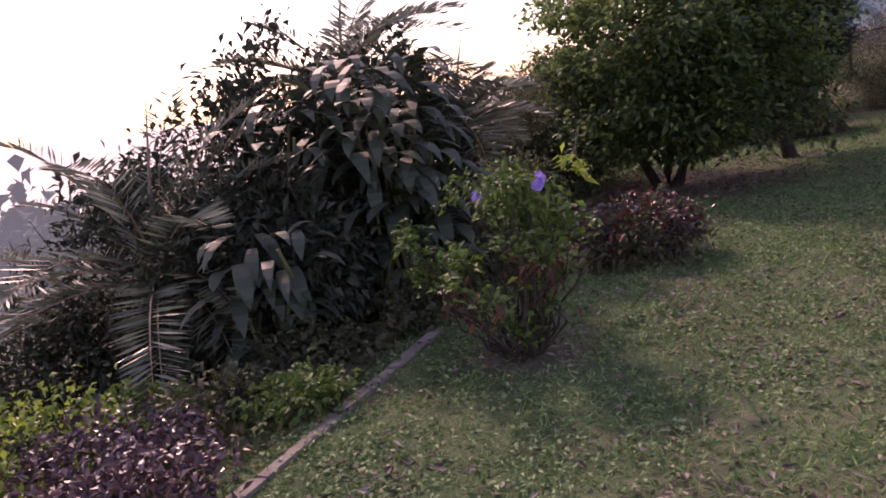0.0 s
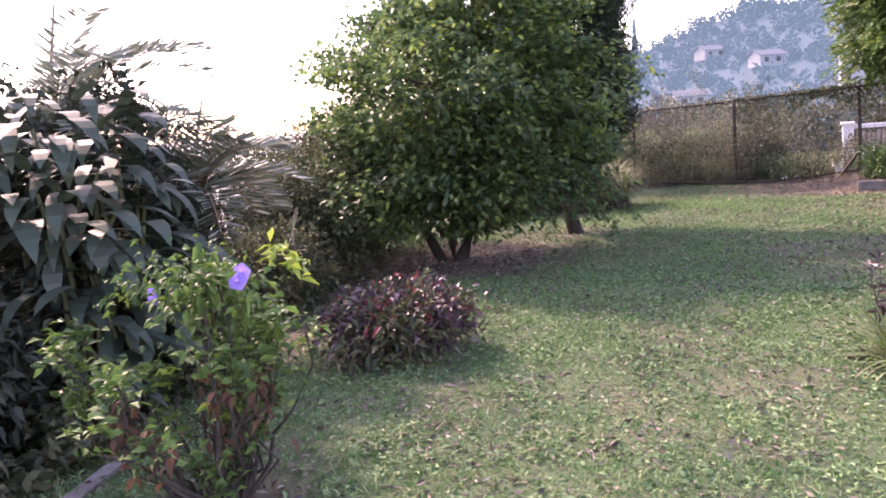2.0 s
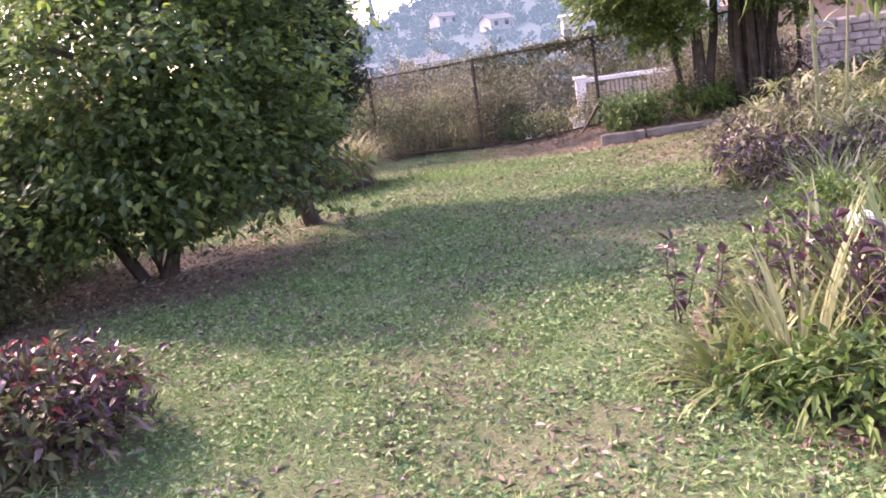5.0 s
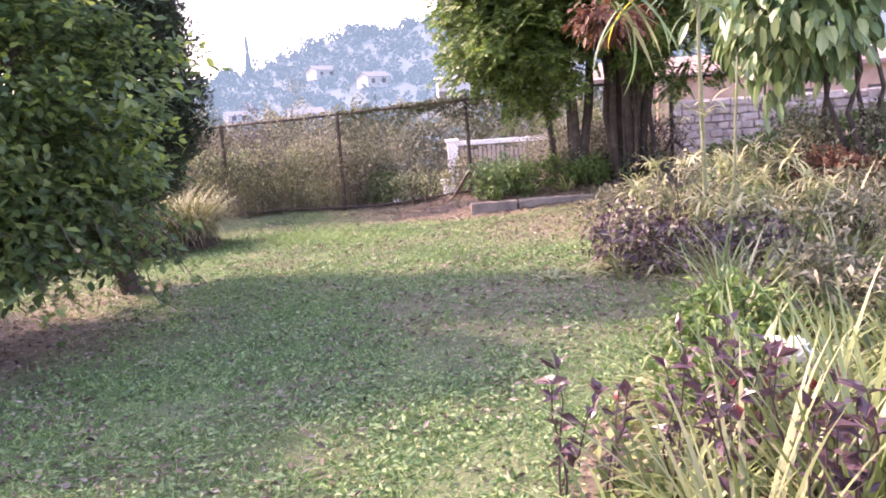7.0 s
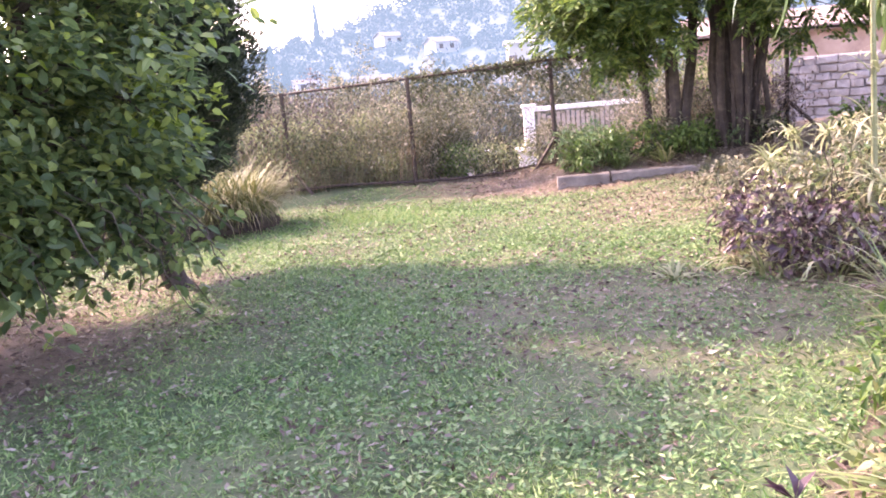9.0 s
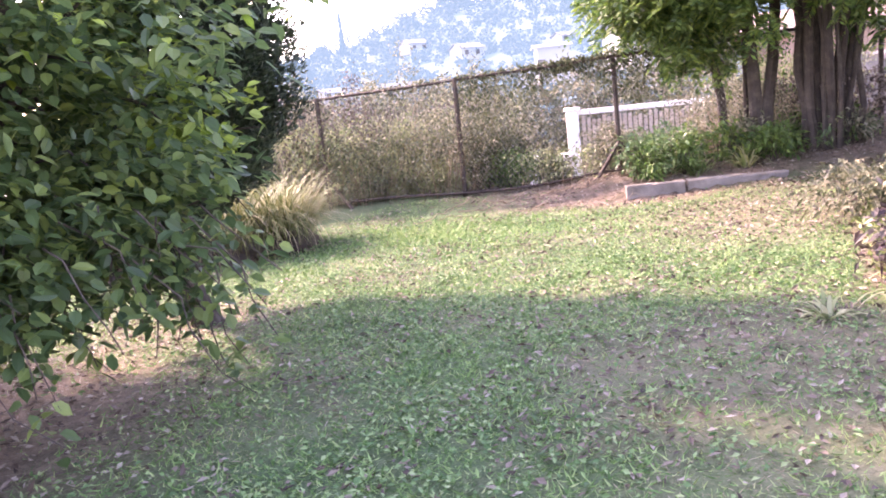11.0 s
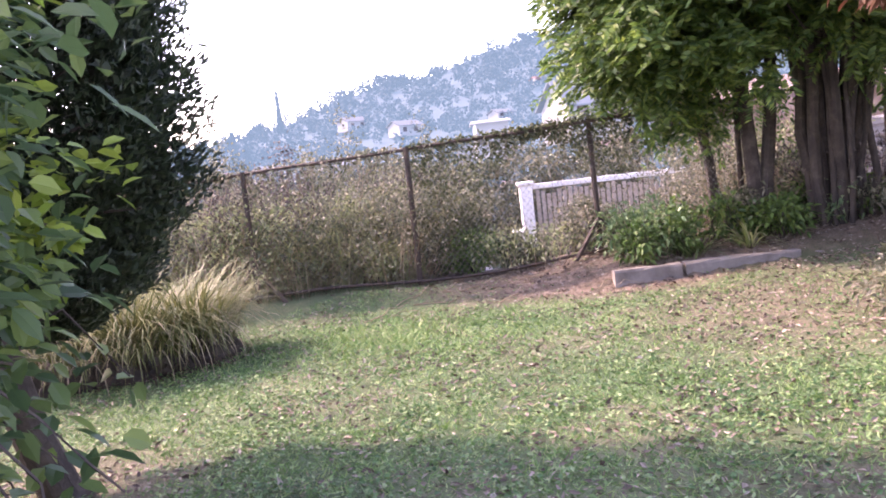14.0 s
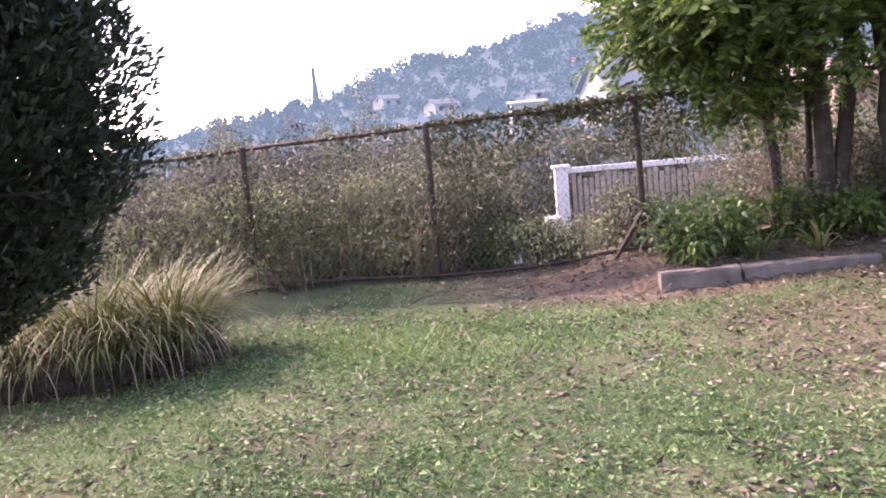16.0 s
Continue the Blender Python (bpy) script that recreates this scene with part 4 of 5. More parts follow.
# ---- planting on the bank at the left ----
for bx, by, br, bh, mats in ((-1.9, 3.9, 0.5, 0.40, "purple"), (-1.45, 3.2, 0.4, 0.35, "purple"), (-2.0, 5.0, 0.45, 0.5, "shrub_leaf"), (-2.45, 4.5, 0.6, 0.75, "lime"), (-1.5, 4.7, 0.35, 0.35, "hedge_leaf"), (-1.0, 5.4, 0.35, 0.3, "hedge_leaf"), (-3.4, 5.4, 0.8, 0.9, "hedge_leaf"), (-0.95, 4.55, 0.25, 0.2, "shrub_leaf"), (-4.6, 7.0, 1.1, 1.3, "hedge_leaf"), (-0.35, 6.0, 0.3, 0.3, "hedge_leaf"), (0.35, 7.2, 0.45, 0.4, "hedge_leaf"), (-0.1, 7.5, 0.45, 0.5, "hedge_leaf")):
    bush("bank_bush", {"purple": "low purple-leaved bush on the bank", "lime": "yellow-green leafy bush on the bank"}.get(mats, "low dark green bush on the bank"), bx, by, br, br, bh, (("foliage", mats, int(2200 * br * 1.4), 0.0),), 0.075, 0.036, 10, "bank planting", 45)
for i in range(26):
    c = E0 + EU * rng.uniform(-1.2, 1.6) + EN * rng.uniform(0.12, 0.7)
    strap_clump("grass_tuft", "tuft of fresh green grass beside the edging", c[0], c[1], 26, 0.17, 0.008, "strap", group="grass tufts")


# ---- planted bed at the right ----
def purple_stalk(x, y, h, z=None):
    z0 = gz(x, y)
    t = thing("purple_stalk_plant", "upright purple stalk plant with pointed dark red leaves", "plant", (x, y, z0), "purple plants in the bed")
    base, dirs = [], []
    for k in range(rng.integers(2, 4)):
        e = np.array((rng.normal(0, 0.09), rng.normal(0, 0.09), h * rng.uniform(0.75, 1.05)))
        part("stalk", limb((rng.normal(0, 0.02), rng.normal(0, 0.02), -0.05), e, 0.006, 0.003, 0.03, 5, 5), "purple", t)
        for s in np.linspace(0.3, 1.0, 7):
            for j in range(2 if s < 0.95 else 4):
                base.append(e * s + (0, 0, 0))
                dirs.append((rng.normal(), rng.normal(), rng.uniform(0.0, 1.0 if s < 0.95 else 2.0)))
    n = len(base)
    each("leaf", leaves(base, dirs, rng.uniform(0.055, 0.115, n), rng.uniform(0.026, 0.046, n), 0.25, 0.15), 5, "purple", t)
    top = [b for b in base if b[2] > h * 0.7][:1]
    if top and rng.random() < 0.5:
        part("red_tip", leaves(top, np.array([(rng.normal(0, 0.4), rng.normal(0, 0.4), 1) for _ in top]), 0.075, 0.035), "red", t, "bright red young leaf")


for px, py, ph in ((5.12, 5.48, 0.68), (5.28, 5.42, 0.55), (5.5, 5.5, 0.6), (4.9, 5.86, 0.58), (4.98, 5.7, 0.5), (5.35, 5.3, 0.6), (5.2, 5.0, 0.7), (5.45, 4.9, 0.65), (5.05, 4.75, 0.7), (5.65, 5.45, 0.5), (4.95, 5.1, 0.65), (4.9, 4.75, 0.75), (5.1, 4.4, 0.75), (5.8, 4.6, 0.7), (7.2, 6.5, 0.45)):
    purple_stalk(px, py, ph)

for i in range(100):
    while True:
        px, py = rng.uniform(4.45, 10.5), rng.uniform(2.6, 8.0)
        if in_bed(px - 0.12, py) and py > 2.8 + (px - 4.4) * 0.25 and (px > 7.6 or py < 4.4 + (px - 3.1) * 0.55):
            break
    dry = rng.random() < 0.4
    strap_clump("strap_leaf_plant", "clump of pale striped strap leaves in the bed" if dry else "clump of long yellow-green strap leaves in the bed", px, py, int(rng.uniform(26, 46)), rng.uniform(0.5, 0.85), 0.022, "pale_strap" if dry else "strap", (0.9, 1.5), (0.3, 1.9), 0.10, "strap plants in the bed", k=6, single=px < 6.4)
# tall upright clumps behind the bed's rounded corner
for px, py in ((4.72, 4.95), (5.1, 4.85), (5.0, 4.6), (5.5, 5.2), (5.35, 4.75), (5.9, 5.1)):
    dry = rng.random() < 0.3
    strap_clump("tall_strap_plant", "tall upright clump of straw-edged strap leaves" if dry else "tall upright clump of yellow-green strap leaves", px, py, 36, 0.92, 0.022, "pale_strap" if dry else "strap", (1.15, 1.5), (0.15, 0.9), 0.10, "strap plants in the bed", k=6, single=True)
# clumps that overhang the lawn's edge
for px, py in ((4.55, 5.1), (4.6, 5.3), (4.78, 4.75), (4.9, 5.05), (4.8, 4.3), (5.25, 5.35), (5.7, 5.6), (4.65, 3.8), (4.85, 3.6), (5.0, 4.2), (5.85, 5.25)):
    strap_clump("edge_strap_plant", "arching yellow-green strap leaves overhanging the lawn", px, py, 44, 0.56, 0.022, "strap", (0.7, 1.5), (0.5, 2.2), 0.12, "strap plants in the bed", k=6, single=True)
    if rng.random() < 0.6:
        strap_clump("dry_grass_tuft", "withered straw-coloured grass at the bed's edge", px - 0.05, py + 0.08, 30, 0.42, 0.01, "dry_grass", (0.3, 1.2), (0.8, 2.4), 0.12, "dry tufts at the bed")

# mixed low bushes through the bed
for i, (bx, by, br, bh, mats) in enumerate(((5.95, 5.75, 0.28, 0.4, "shrub_leaf"), (6.9, 6.3, 0.35, 0.45, "shrub_leaf"), (5.5, 4.3, 0.35, 0.5, "shrub_leaf"), (4.62, 4.62, 0.26, 0.3, "shrub_leaf"), (4.68, 4.15, 0.3, 0.32, "hedge_leaf"), (4.5, 4.95, 0.16, 0.2, "shrub_leaf"), (9.05, 8.65, 0.36, 0.6, "purple"), (8.8, 8.2, 0.4, 0.5, "purple"), (9.6, 8.95, 0.36, 0.55, "purple"), (9.4, 8.3, 0.45, 0.9, "scrub"), (10.0, 7.6, 0.45, 0.6, "scrub"), (8.6, 7.2, 0.45, 0.55, "purple"), (9.6, 6.7, 0.5, 0.6, "scrub"), (10.9, 8.8, 0.5, 0.6, "broad"), (11.6, 7.4, 0.6, 0.5, "scrub"), (7.9, 6.2, 0.4, 0.5, "scrub"), (8.4, 5.4, 0.5, 0.65, "shrub_leaf"), (7.3, 4.9, 0.5, 0.7, "purple"), (6.2, 3.7, 0.5, 0.7, "shrub_leaf"), (12.4, 9.4, 0.6, 0.5, "scrub"), (10.6, 5.6, 0.7, 0.6, "scrub"), (12.4, 6.6, 0.8, 0.6, "dry_stem"), (13.5, 9.4, 0.9, 0.7, "shrub_leaf"), (11.0, 10.2, 0.5, 0.5, "scrub"))):
    tone = {"purple": "dark purple-leaved", "lime": "yellow-green", "broad": "broad-leaved green", "scrub": "straggly olive", "dry_stem": "dry rust-brown"}.get(mats, "mid-green")
    bush("bed_bush", tone + " leafy bush in the planted bed", bx, by, br, br, bh, ((("foliage", mats, int(750 * br), 0.0), ("dry_foliage", "mauve", int(700 * br), 0.0), ("pale_foliage", "pale_strap", int(260 * br), 0.5)) if mats == "purple" else (("foliage", mats, int(2600 * br), 0.0),)), 0.10, 0.034 if mats != "purple" else 0.042, 10, "bushes in the bed", 45)
for px, py in ((8.85, 8.7), (8.6, 8.35), (9.3, 8.0), (9.9, 8.6), (10.4, 8.0), (11.2, 7.8), (8.75, 8.0), (9.35, 8.75), (8.15, 8.88), (10.1, 9.2)):
    strap_clump("variegated_strap_plant", "arching cream-striped strap leaves among purple bushes", px, py, 34, 0.5 if px > 8.3 else 0.26, 0.03, "pale_strap", (0.7, 1.5), (0.9, 2.4), 0.14 if px > 8.3 else 0.05, "variegated plants", z=gz(px, py) + 0.0, k=6)


# leaning canes that end in pale drooping tufts
def tuft_cane(x, y, h):
    t = thing("tufted_cane_plant", "thin cane with drooping cream-striped leaf tufts in the bed", "plant", (x, y, gz(x, y)), "tufted canes in the bed")
    for k in range(3):
        e = np.array((rng.normal(0, 0.18), rng.normal(0, 0.18), h * (1.0 if k == 0 else rng.uniform(0.6, 0.9))))
        part("cane", limb((0.03 * k, 0, -0.05), e, 0.011, 0.007, 0.04, 6, 6), "stem", t)
        m = 24
        part("leaf_tuft", straps(e + rng.normal(size=(m, 3)) * 0.03, rng.uniform(0, 6.3, m), rng.uniform(0.0, 1.3, m), rng.uniform(0.2, 0.36, m), 0.028, rng.uniform(0.8, 2.0, m), 5), "pale_strap", t)
        m = 26
        s = rng.uniform(0.25, 0.95, m)
        part("side_leaves", straps(e * s[:, None], rng.uniform(0, 6.3, m), rng.uniform(-0.2, 1.0, m), rng.uniform(0.12, 0.26, m), 0.026, rng.uniform(0.6, 1.6, m), 4), "broad" if k else "strap", t)


for px, py, ph in ((10.11, 9.3, 0.85), (9.7, 8.8, 0.65), (9.9, 8.2, 0.85), (10.5, 8.7, 0.85), (9.1, 7.7, 0.65), (10.9, 8.1, 0.75), (8.9, 7.3, 0.6), (11.4, 8.9, 0.8), (9.8, 7.2, 0.7)):
    tuft_cane(px, py, ph)
for px, py, ph, mats in ((12.7, 8.7, 0.9, "scrub"), (13.3, 7.9, 1.0, "scrub"), (12.3, 8.2, 0.6, "dead"), (14.0, 8.7, 0.9, "shrub_leaf"), (14.6, 9.6, 1.0, "scrub"), (13.9, 7.2, 0.8, "dead"), (12.9, 7.3, 0.6, "broad"), (14.9, 8.3, 0.9, "scrub"), (15.6, 10.2, 0.9, "shrub_leaf"), (13.2, 10.0, 0.6, "scrub"), (14.2, 10.6, 0.7, "shrub_leaf"), (16.2, 9.0, 0.9, "scrub")):
    bush("bed_bush", {"dead": "dry rust-brown leafy bush by the small tree", "shrub_leaf": "mid-green leafy bush by the small tree", "broad": "broad-leaved green bush by the small tree"}.get(mats, "straggly olive leafy bush by the small tree"), px, py, 0.5, 0.5, ph, (("foliage", mats, 1300, 0.0),), 0.10, 0.04, 12, "bushes in the bed", 45)


# tall cane with hanging strap leaves
def build_cane():
    x, y = 9.25, 7.95
    t = thing("tall_cane_plant", "tall slender grey cane with long hanging green leaves", "plant", (x, y, gz(x, y)))
    part("cane", tube([(0, 0, -0.1), (0.02, 0.02, 0.9), (-0.02, 0.03, 2.0), (0.03, 0.05, 3.3)], [0.026, 0.022, 0.018, 0.012], 8), "stem", t)
    part("cane", tube([(0.3, -0.1, -0.1), (0.33, -0.1, 0.9), (0.40, -0.1, 1.9)], [0.018, 0.015, 0.01], 7), "stem", t)
    part("side_branch", tube([(-0.02, 0.03, 2.35), (-0.25, 0.2, 2.5), (-0.5, 0.42, 2.45)], [0.014, 0.012, 0.008], 6), "stem", t)
    for n, mat in ((9, "broad"), (2, "pale_strap"), (1, "yellow")):
        root = np.array((-0.5, 0.42, 2.40)) + rng.normal(size=(n, 3)) * (0.07, 0.07, 0.05)
        each("hanging_leaf", straps(root, rng.uniform(0, 6.3, n), rng.uniform(-1.2, -0.3, n), rng.uniform(0.5, 0.85, n), 0.055, rng.uniform(0.5, 1.2, n), 7), 16, mat, t)
    m = 40
    root = np.stack((rng.normal(0.03, 0.03, m), rng.normal(0.05, 0.03, m), rng.uniform(2.3, 3.3, m)), 1)
    part("top_leaves", straps(root, rng.uniform(0, 6.3, m), rng.uniform(-0.2, 1.0, m), rng.uniform(0.35, 0.6, m), 0.05, rng.uniform(0.9, 1.9, m), 6), "broad", t)
    for zz in (0.55, 1.0, 1.45):
        m = 14
        root = np.array((0.02, 0.0, zz)) + rng.normal(size=(m, 3)) * 0.06
        part("side_leaves", straps(root, rng.uniform(0, 6.3, m), rng.uniform(0.0, 1.1, m), 0.32, 0.028, rng.uniform(0.6, 1.6, m), 5), "pale_strap", t)


build_cane()


# broad-leaved small tree beside the house
def build_broadleaf():
    x, y = 13.06, 8.16
    z0 = gz(x, y)
    t = thing("broadleaf_tree", "small tree with large pale green heart-shaped leaves", "tree", (x, y, z0))
    for k in range(5):
        a = k * 1.3
        part("stem", local(limb((x + 0.12 * math.cos(a), y + 0.12 * math.sin(a), z0 - 0.1), (x - 0.2 + 0.4 * math.cos(a), y + 0.2 + 0.4 * math.sin(a), z0 + 2.2 + 0.2 * (k % 2)), 0.04, 0.02, 0.03, 6, 7), t), "bark", t)
    p, o, _ = crown_points(3000, (x - 0.62, y + 0.6, z0 + 2.5), (1.2, 1.2, 1.05), 110, 0.17, 0.35)
    part("crown", local(oval_leaves(p, o + rng.normal(size=p.shape) * 0.6 - (0, 0, 0.6), rng.uniform(0.12, 0.24, len(p)), rng.uniform(0.08, 0.14, len(p)), 0.45), t), "broad", t)


build_broadleaf()


# crumpled white bag caught in the plants
def build_bag():
    x, y = 5.95, 5.42
    bm = bmesh.new()
    bmesh.ops.create_icosphere(bm, subdivisions=4, radius=1)
    for v in bm.verts:
        k = 1 + 0.55 * noise.noise(v.co * 1.3) + 0.3 * noise.noise(v.co * 4.2) + 0.22 * noise.noise(v.co * 10.0)
        v.co = Vector((v.co.x * 0.065 * k, v.co.y * 0.09 * k, (v.co.z + 1.0) * 0.05 * k))
    t = thing("plastic_bag", "crumpled white plastic bag caught among strap leaves", "bag", (x, y, gz(x, y) + 0.38))
    part("film", bm, "plastic", t)


build_bag()


# ---- plants between the kerb and the fence ----
for i in range(46):
    u, v = rng.uniform(4.3, 7.5), rng.uniform(-0.85, 0.5)
    x, y = fence_at(u, v)
    if i % 3 == 0:
        strap_clump("fence_strap_plant", "dull green strap plant under the fence trees", x, y, 26, 0.45, 0.03, "strap" if i % 2 else "pale_strap", (0.7, 1.5), (0.5, 2.0), 0.10, "plants under the fence", k=5)
    else:
        bush("fence_plant", "leafy green undergrowth in front of the fence", x, y, rng.uniform(0.18, 0.35), rng.uniform(0.18, 0.35), rng.uniform(0.25, 0.65), (("foliage", ("broad", "feather", "shrub_leaf", "strap", "broad", "scrub")[i % 6], 300, 0.0),), 0.11, 0.045, 7, "plants under the fence", 24)


# ---- neglected ground behind the fence ----
def build_scrub(u, v, r, h, n, kind):
    x, y = fence_at(u, v)
    z0 = gz(x, y)
    t = thing("wild_scrub", "tangled grey-green weeds and dry stems behind the wire fence", "scrub", (x, y, z0), "scrub behind the fence")
    st = n // 22
    a = rng.uniform(0, 2 * math.pi, st)
    q = r * np.sqrt(rng.random(st))
    root = np.stack((q * np.cos(a), q * np.sin(a), np.zeros(st)), 1)
    part("stalk_tangle", straps(root, a, rng.uniform(0.9, 1.57, st), h * rng.uniform(0.4, 1.02, st), 0.008, rng.uniform(0, 0.9, st), 4), "dry_stem", t)["kind"] = "stuff"
    k = rng.integers(0, st, n)
    s = rng.uniform(0.12, 1.0, n)
    p = root[k] * (1 + 0.25 * s)[:, None] + np.stack((rng.normal(0, 0.16, n), rng.normal(0, 0.16, n), s ** 0.8 * h * rng.uniform(0.85, 1.04, n)), 1)
    part("leaves", slips(p, rng.normal(size=(n, 3)) + (0, 0, 0.3), rng.uniform(0.035, 0.09, n), rng.uniform(0.014, 0.036, n)), kind, t)["kind"] = "stuff"


for i in range(56):
    u, v = -4.8 + (i % 14) * 0.95 + rng.normal(0, 0.2), 0.45 + (i // 14) * 1.2 + rng.normal(0, 0.15)
    low = 2.5 < u < 6.5
    if low and (v > 0.8 or i % 3):
        continue
    hh = min(2.6, rail_z(u) - 0.1 - gz(*fence_at(u, v))) * (0.35 if low else rng.uniform(0.55, 1.0))
    build_scrub(u, v, 0.75, hh, 3600 if not low else 900, ("hedge_leaf", "scrub", "mauve", "pale_scrub", "scrub", "pale_scrub", "hedge_leaf", "scrub", "mauve", "pale_scrub", "scrub")[i % 11])
# pale upright weeds by the second bay
for u, v, h in ((1.05, 0.4, 1.0), (1.2, 0.55, 0.8), (-1.0, 0.5, 0.9), (3.2, 0.5, 0.7)):
    x, y = fence_at(u, v)
    strap_clump("pale_weed", "upright pale weed stalks behind the wire mesh", x, y, 26, h, 0.02, "pale_strap", (1.2, 1.55), (0.1, 0.5), 0.1, "weeds behind the fence")
# straggling growth against the white wall
for u, v, r, h in ((5.4, 9.9, 0.5, 1.7), (6.6, 10.0, 0.6, 2.0), (7.9, 9.8, 0.6, 1.8), (9.2, 10.0, 0.7, 2.1), (4.9, 10.2, 0.3, 1.1)):
    x, y = fence_at(u, v)
    bush("wall_bush", "straggling dry bush against the white wall", x, y, r, r, h, (("foliage", "scrub", 700, 0.0),), 0.10, 0.04, 14, "bushes at the white wall", 30)
# rounder bushes among the weeds
for u, v, r, h, mat in ((2.35, 0.7, 0.45, 1.0, "hedge_leaf"), (0.6, 0.6, 0.4, 0.75, "pale_scrub"), (1.2, 0.9, 0.5, 1.1, "pale_scrub"), (1.8, 1.3, 0.55, 1.5, "scrub"), (-0.6, 1.0, 0.6, 1.6, "mauve"), (-1.6, 0.8, 0.6, 1.5, "mauve"), (0.1, 1.6, 0.6, 1.9, "mauve"), (2.75, 0.6, 0.35, 0.6, "shrub_leaf"), (0.9, 2.4, 0.7, 2.3, "scrub"), (2.2, 2.6, 0.7, 2.4, "scrub"), (-0.9, 2.6, 0.7, 2.4, "scrub"), (1.5, 0.5, 0.3, 0.6, "pale_scrub"), (0.35, 0.4, 0.3, 0.55, "pale_scrub"), (-0.4, 0.5, 0.35, 0.5, "pale_scrub"), (1.75, 0.4, 0.3, 0.5, "pale_scrub"), (2.6, 1.0, 0.5, 1.2, "hedge_leaf"), (3.4, 0.5, 0.3, 0.4, "hedge_leaf"), (4.3, 0.6, 0.4, 0.7, "scrub")):
    x, y = fence_at(u, v)
    bush("fence_bush", {"hedge_leaf": "dark green bush behind the wire mesh", "pale_scrub": "pale yellow-green weedy bush behind the wire mesh", "mauve": "withered brown-mauve bush behind the wire mesh"}.get(mat, "grey-green bush behind the wire mesh"), x, y, r, r, h, (("foliage", mat, int(5200 * r), 0.0),), 0.07, 0.034, 10, "bushes behind the fence", 60)
# taller thicket further down the slope
for u, v, r, h in ((-4.5, 7.5, 1.6, 3.2), (-2.0, 7.2, 1.5, 3.0), (0.3, 7.4, 1.5, 3.1), (1.2, 6.4, 1.1, 2.9), (-7.0, 8.0, 1.8, 3.3), (-3.2, 5.4, 1.2, 2.6), (-6.0, 5.5, 1.4, 2.5), (5.9, 13.0, 1.6, 3.9), (8.5, 13.2, 1.8, 3.9), (3.0, 13.2, 1.6, 3.7), (1.0, 12.6, 1.6, 3.6), (4.4, 13.6, 1.5, 3.8), (7.2, 14.0, 1.6, 4.0), (-1.2, 11.5, 1.8, 3.6), (-4, 11.5, 2.0, 3.6)):
    x, y = fence_at(u, v)
    bush("slope_thicket", "tall grey-green thicket on the slope below the fence", x, y, r, r, h, (("foliage", "scrub", 2700, 0.0), ("dark_foliage", "hedge_leaf", 900, 0.0)), 0.19, 0.085, 18, "thicket below the fence", 110, category="thicket")


# creeper that hangs over the top rail
def build_creeper(u0, u1, n, depth, mat, label):
    x, y = fence_at((u0 + u1) / 2)
    t = thing("fence_creeper", label, "creeper", (x, y, gz(x, y)), "creepers on the fence")
    u = rng.uniform(u0, u1, n)
    d = rng.random(n) ** 1.6 * depth * (0.6 + 0.4 * np.sin(u * 3))
    p = np.stack((F0[0] + FU[0] * u, F0[1] + FU[1] * u, rail_z(u) + 0.05 - d), 1)
    p[:, :2] += FN * rng.normal(0.04, 0.05, n)[:, None]
    part("leaves", local(slips(p, rng.normal(size=(n, 3)) - (0, 0, 0.4), rng.uniform(0.04, 0.09, n), 0.03), t), mat, t)
    vines = []
    for _ in range(int((u1 - u0) * 7)):
        a = rng.uniform(u0, u1)
        vines.append(limb((*fence_at(a, 0.03), rail_z(a)), (*fence_at(a + rng.normal(0, 0.25), 0.03), rail_z(a) - rng.uniform(0.5, 1.4)), 0.004, 0.003, 0.04, 6, 4))
    part("vines", local(join(*vines), t), "dry_stem", t)


build_creeper(2.1, 4.9, 3600, 0.75, "hedge_leaf", "dark leafy creeper hanging over the fence rail")
build_creeper(-3.5, 2.0, 2600, 0.8, "scrub", "sparse dry creeper woven into the wire mesh")
build_creeper(4.9, 8.0, 1800, 0.9, "shrub_leaf", "green creeper on the fence under the trees")


# ---- neighbour's white wall and paling fence beyond ----
def build_white_wall():
    ox, oy = 19.4, 23.3
    t = thing("white_boundary_wall", "neighbour's whitewashed pillar with rail and weathered palings", "wall", (ox, oy, gz(ox, oy)))
    ang = math.atan2(FU[1], FU[0])
    R = Matrix.Rotation(ang, 3, "Z")

    def add(name, bm, mat):
        bmesh.ops.rotate(bm, verts=bm.verts, cent=(0, 0, 0), matrix=R)
        bmesh.ops.translate(bm, verts=bm.verts, vec=Vector((0, 0, 0.62 - 2.7)) - Vector((0, 0, t.location.z)))
        return part(name, bm, mat, t)
    add("pillar", box(0.32, 0.32, 2.65, 0.02), "white")
    add("pillar_cap", box(0.42, 0.42, 0.10, 0.02, (0, 0, 2.6)), "white")
    add("top_rail", box(11.0, 0.10, 0.14, 0.015, (5.6, 0, 2.48)), "white")
    add("low_rail", box(11.0, 0.08, 0.08, 0.01, (5.6, 0.03, 1.2)), "timber")
    for i in range(78):
        add("paling", box(0.10, 0.03, 2.25 + rng.normal(0, 0.04), 0.008, (0.30 + i * 0.14, -0.05 + rng.normal(0, 0.006), 0.15)), "timber")
    for k, (du, hh) in enumerate(((-1.85, 1.3), (-1.18, 1.32), (-0.26, 1.32))):
        add("short_pillar", box(0.22, 0.24, hh, 0.03, (du, -0.1, 0)), "white")
        add("short_pillar_cap", box(0.40, 0.36, 0.16, 0.04, (du, -0.1, hh)), "white")
    add("low_wall", box(3.2, 0.2, 0.35, 0.02, (-1.5, 0, 0)), "white")


build_white_wall()


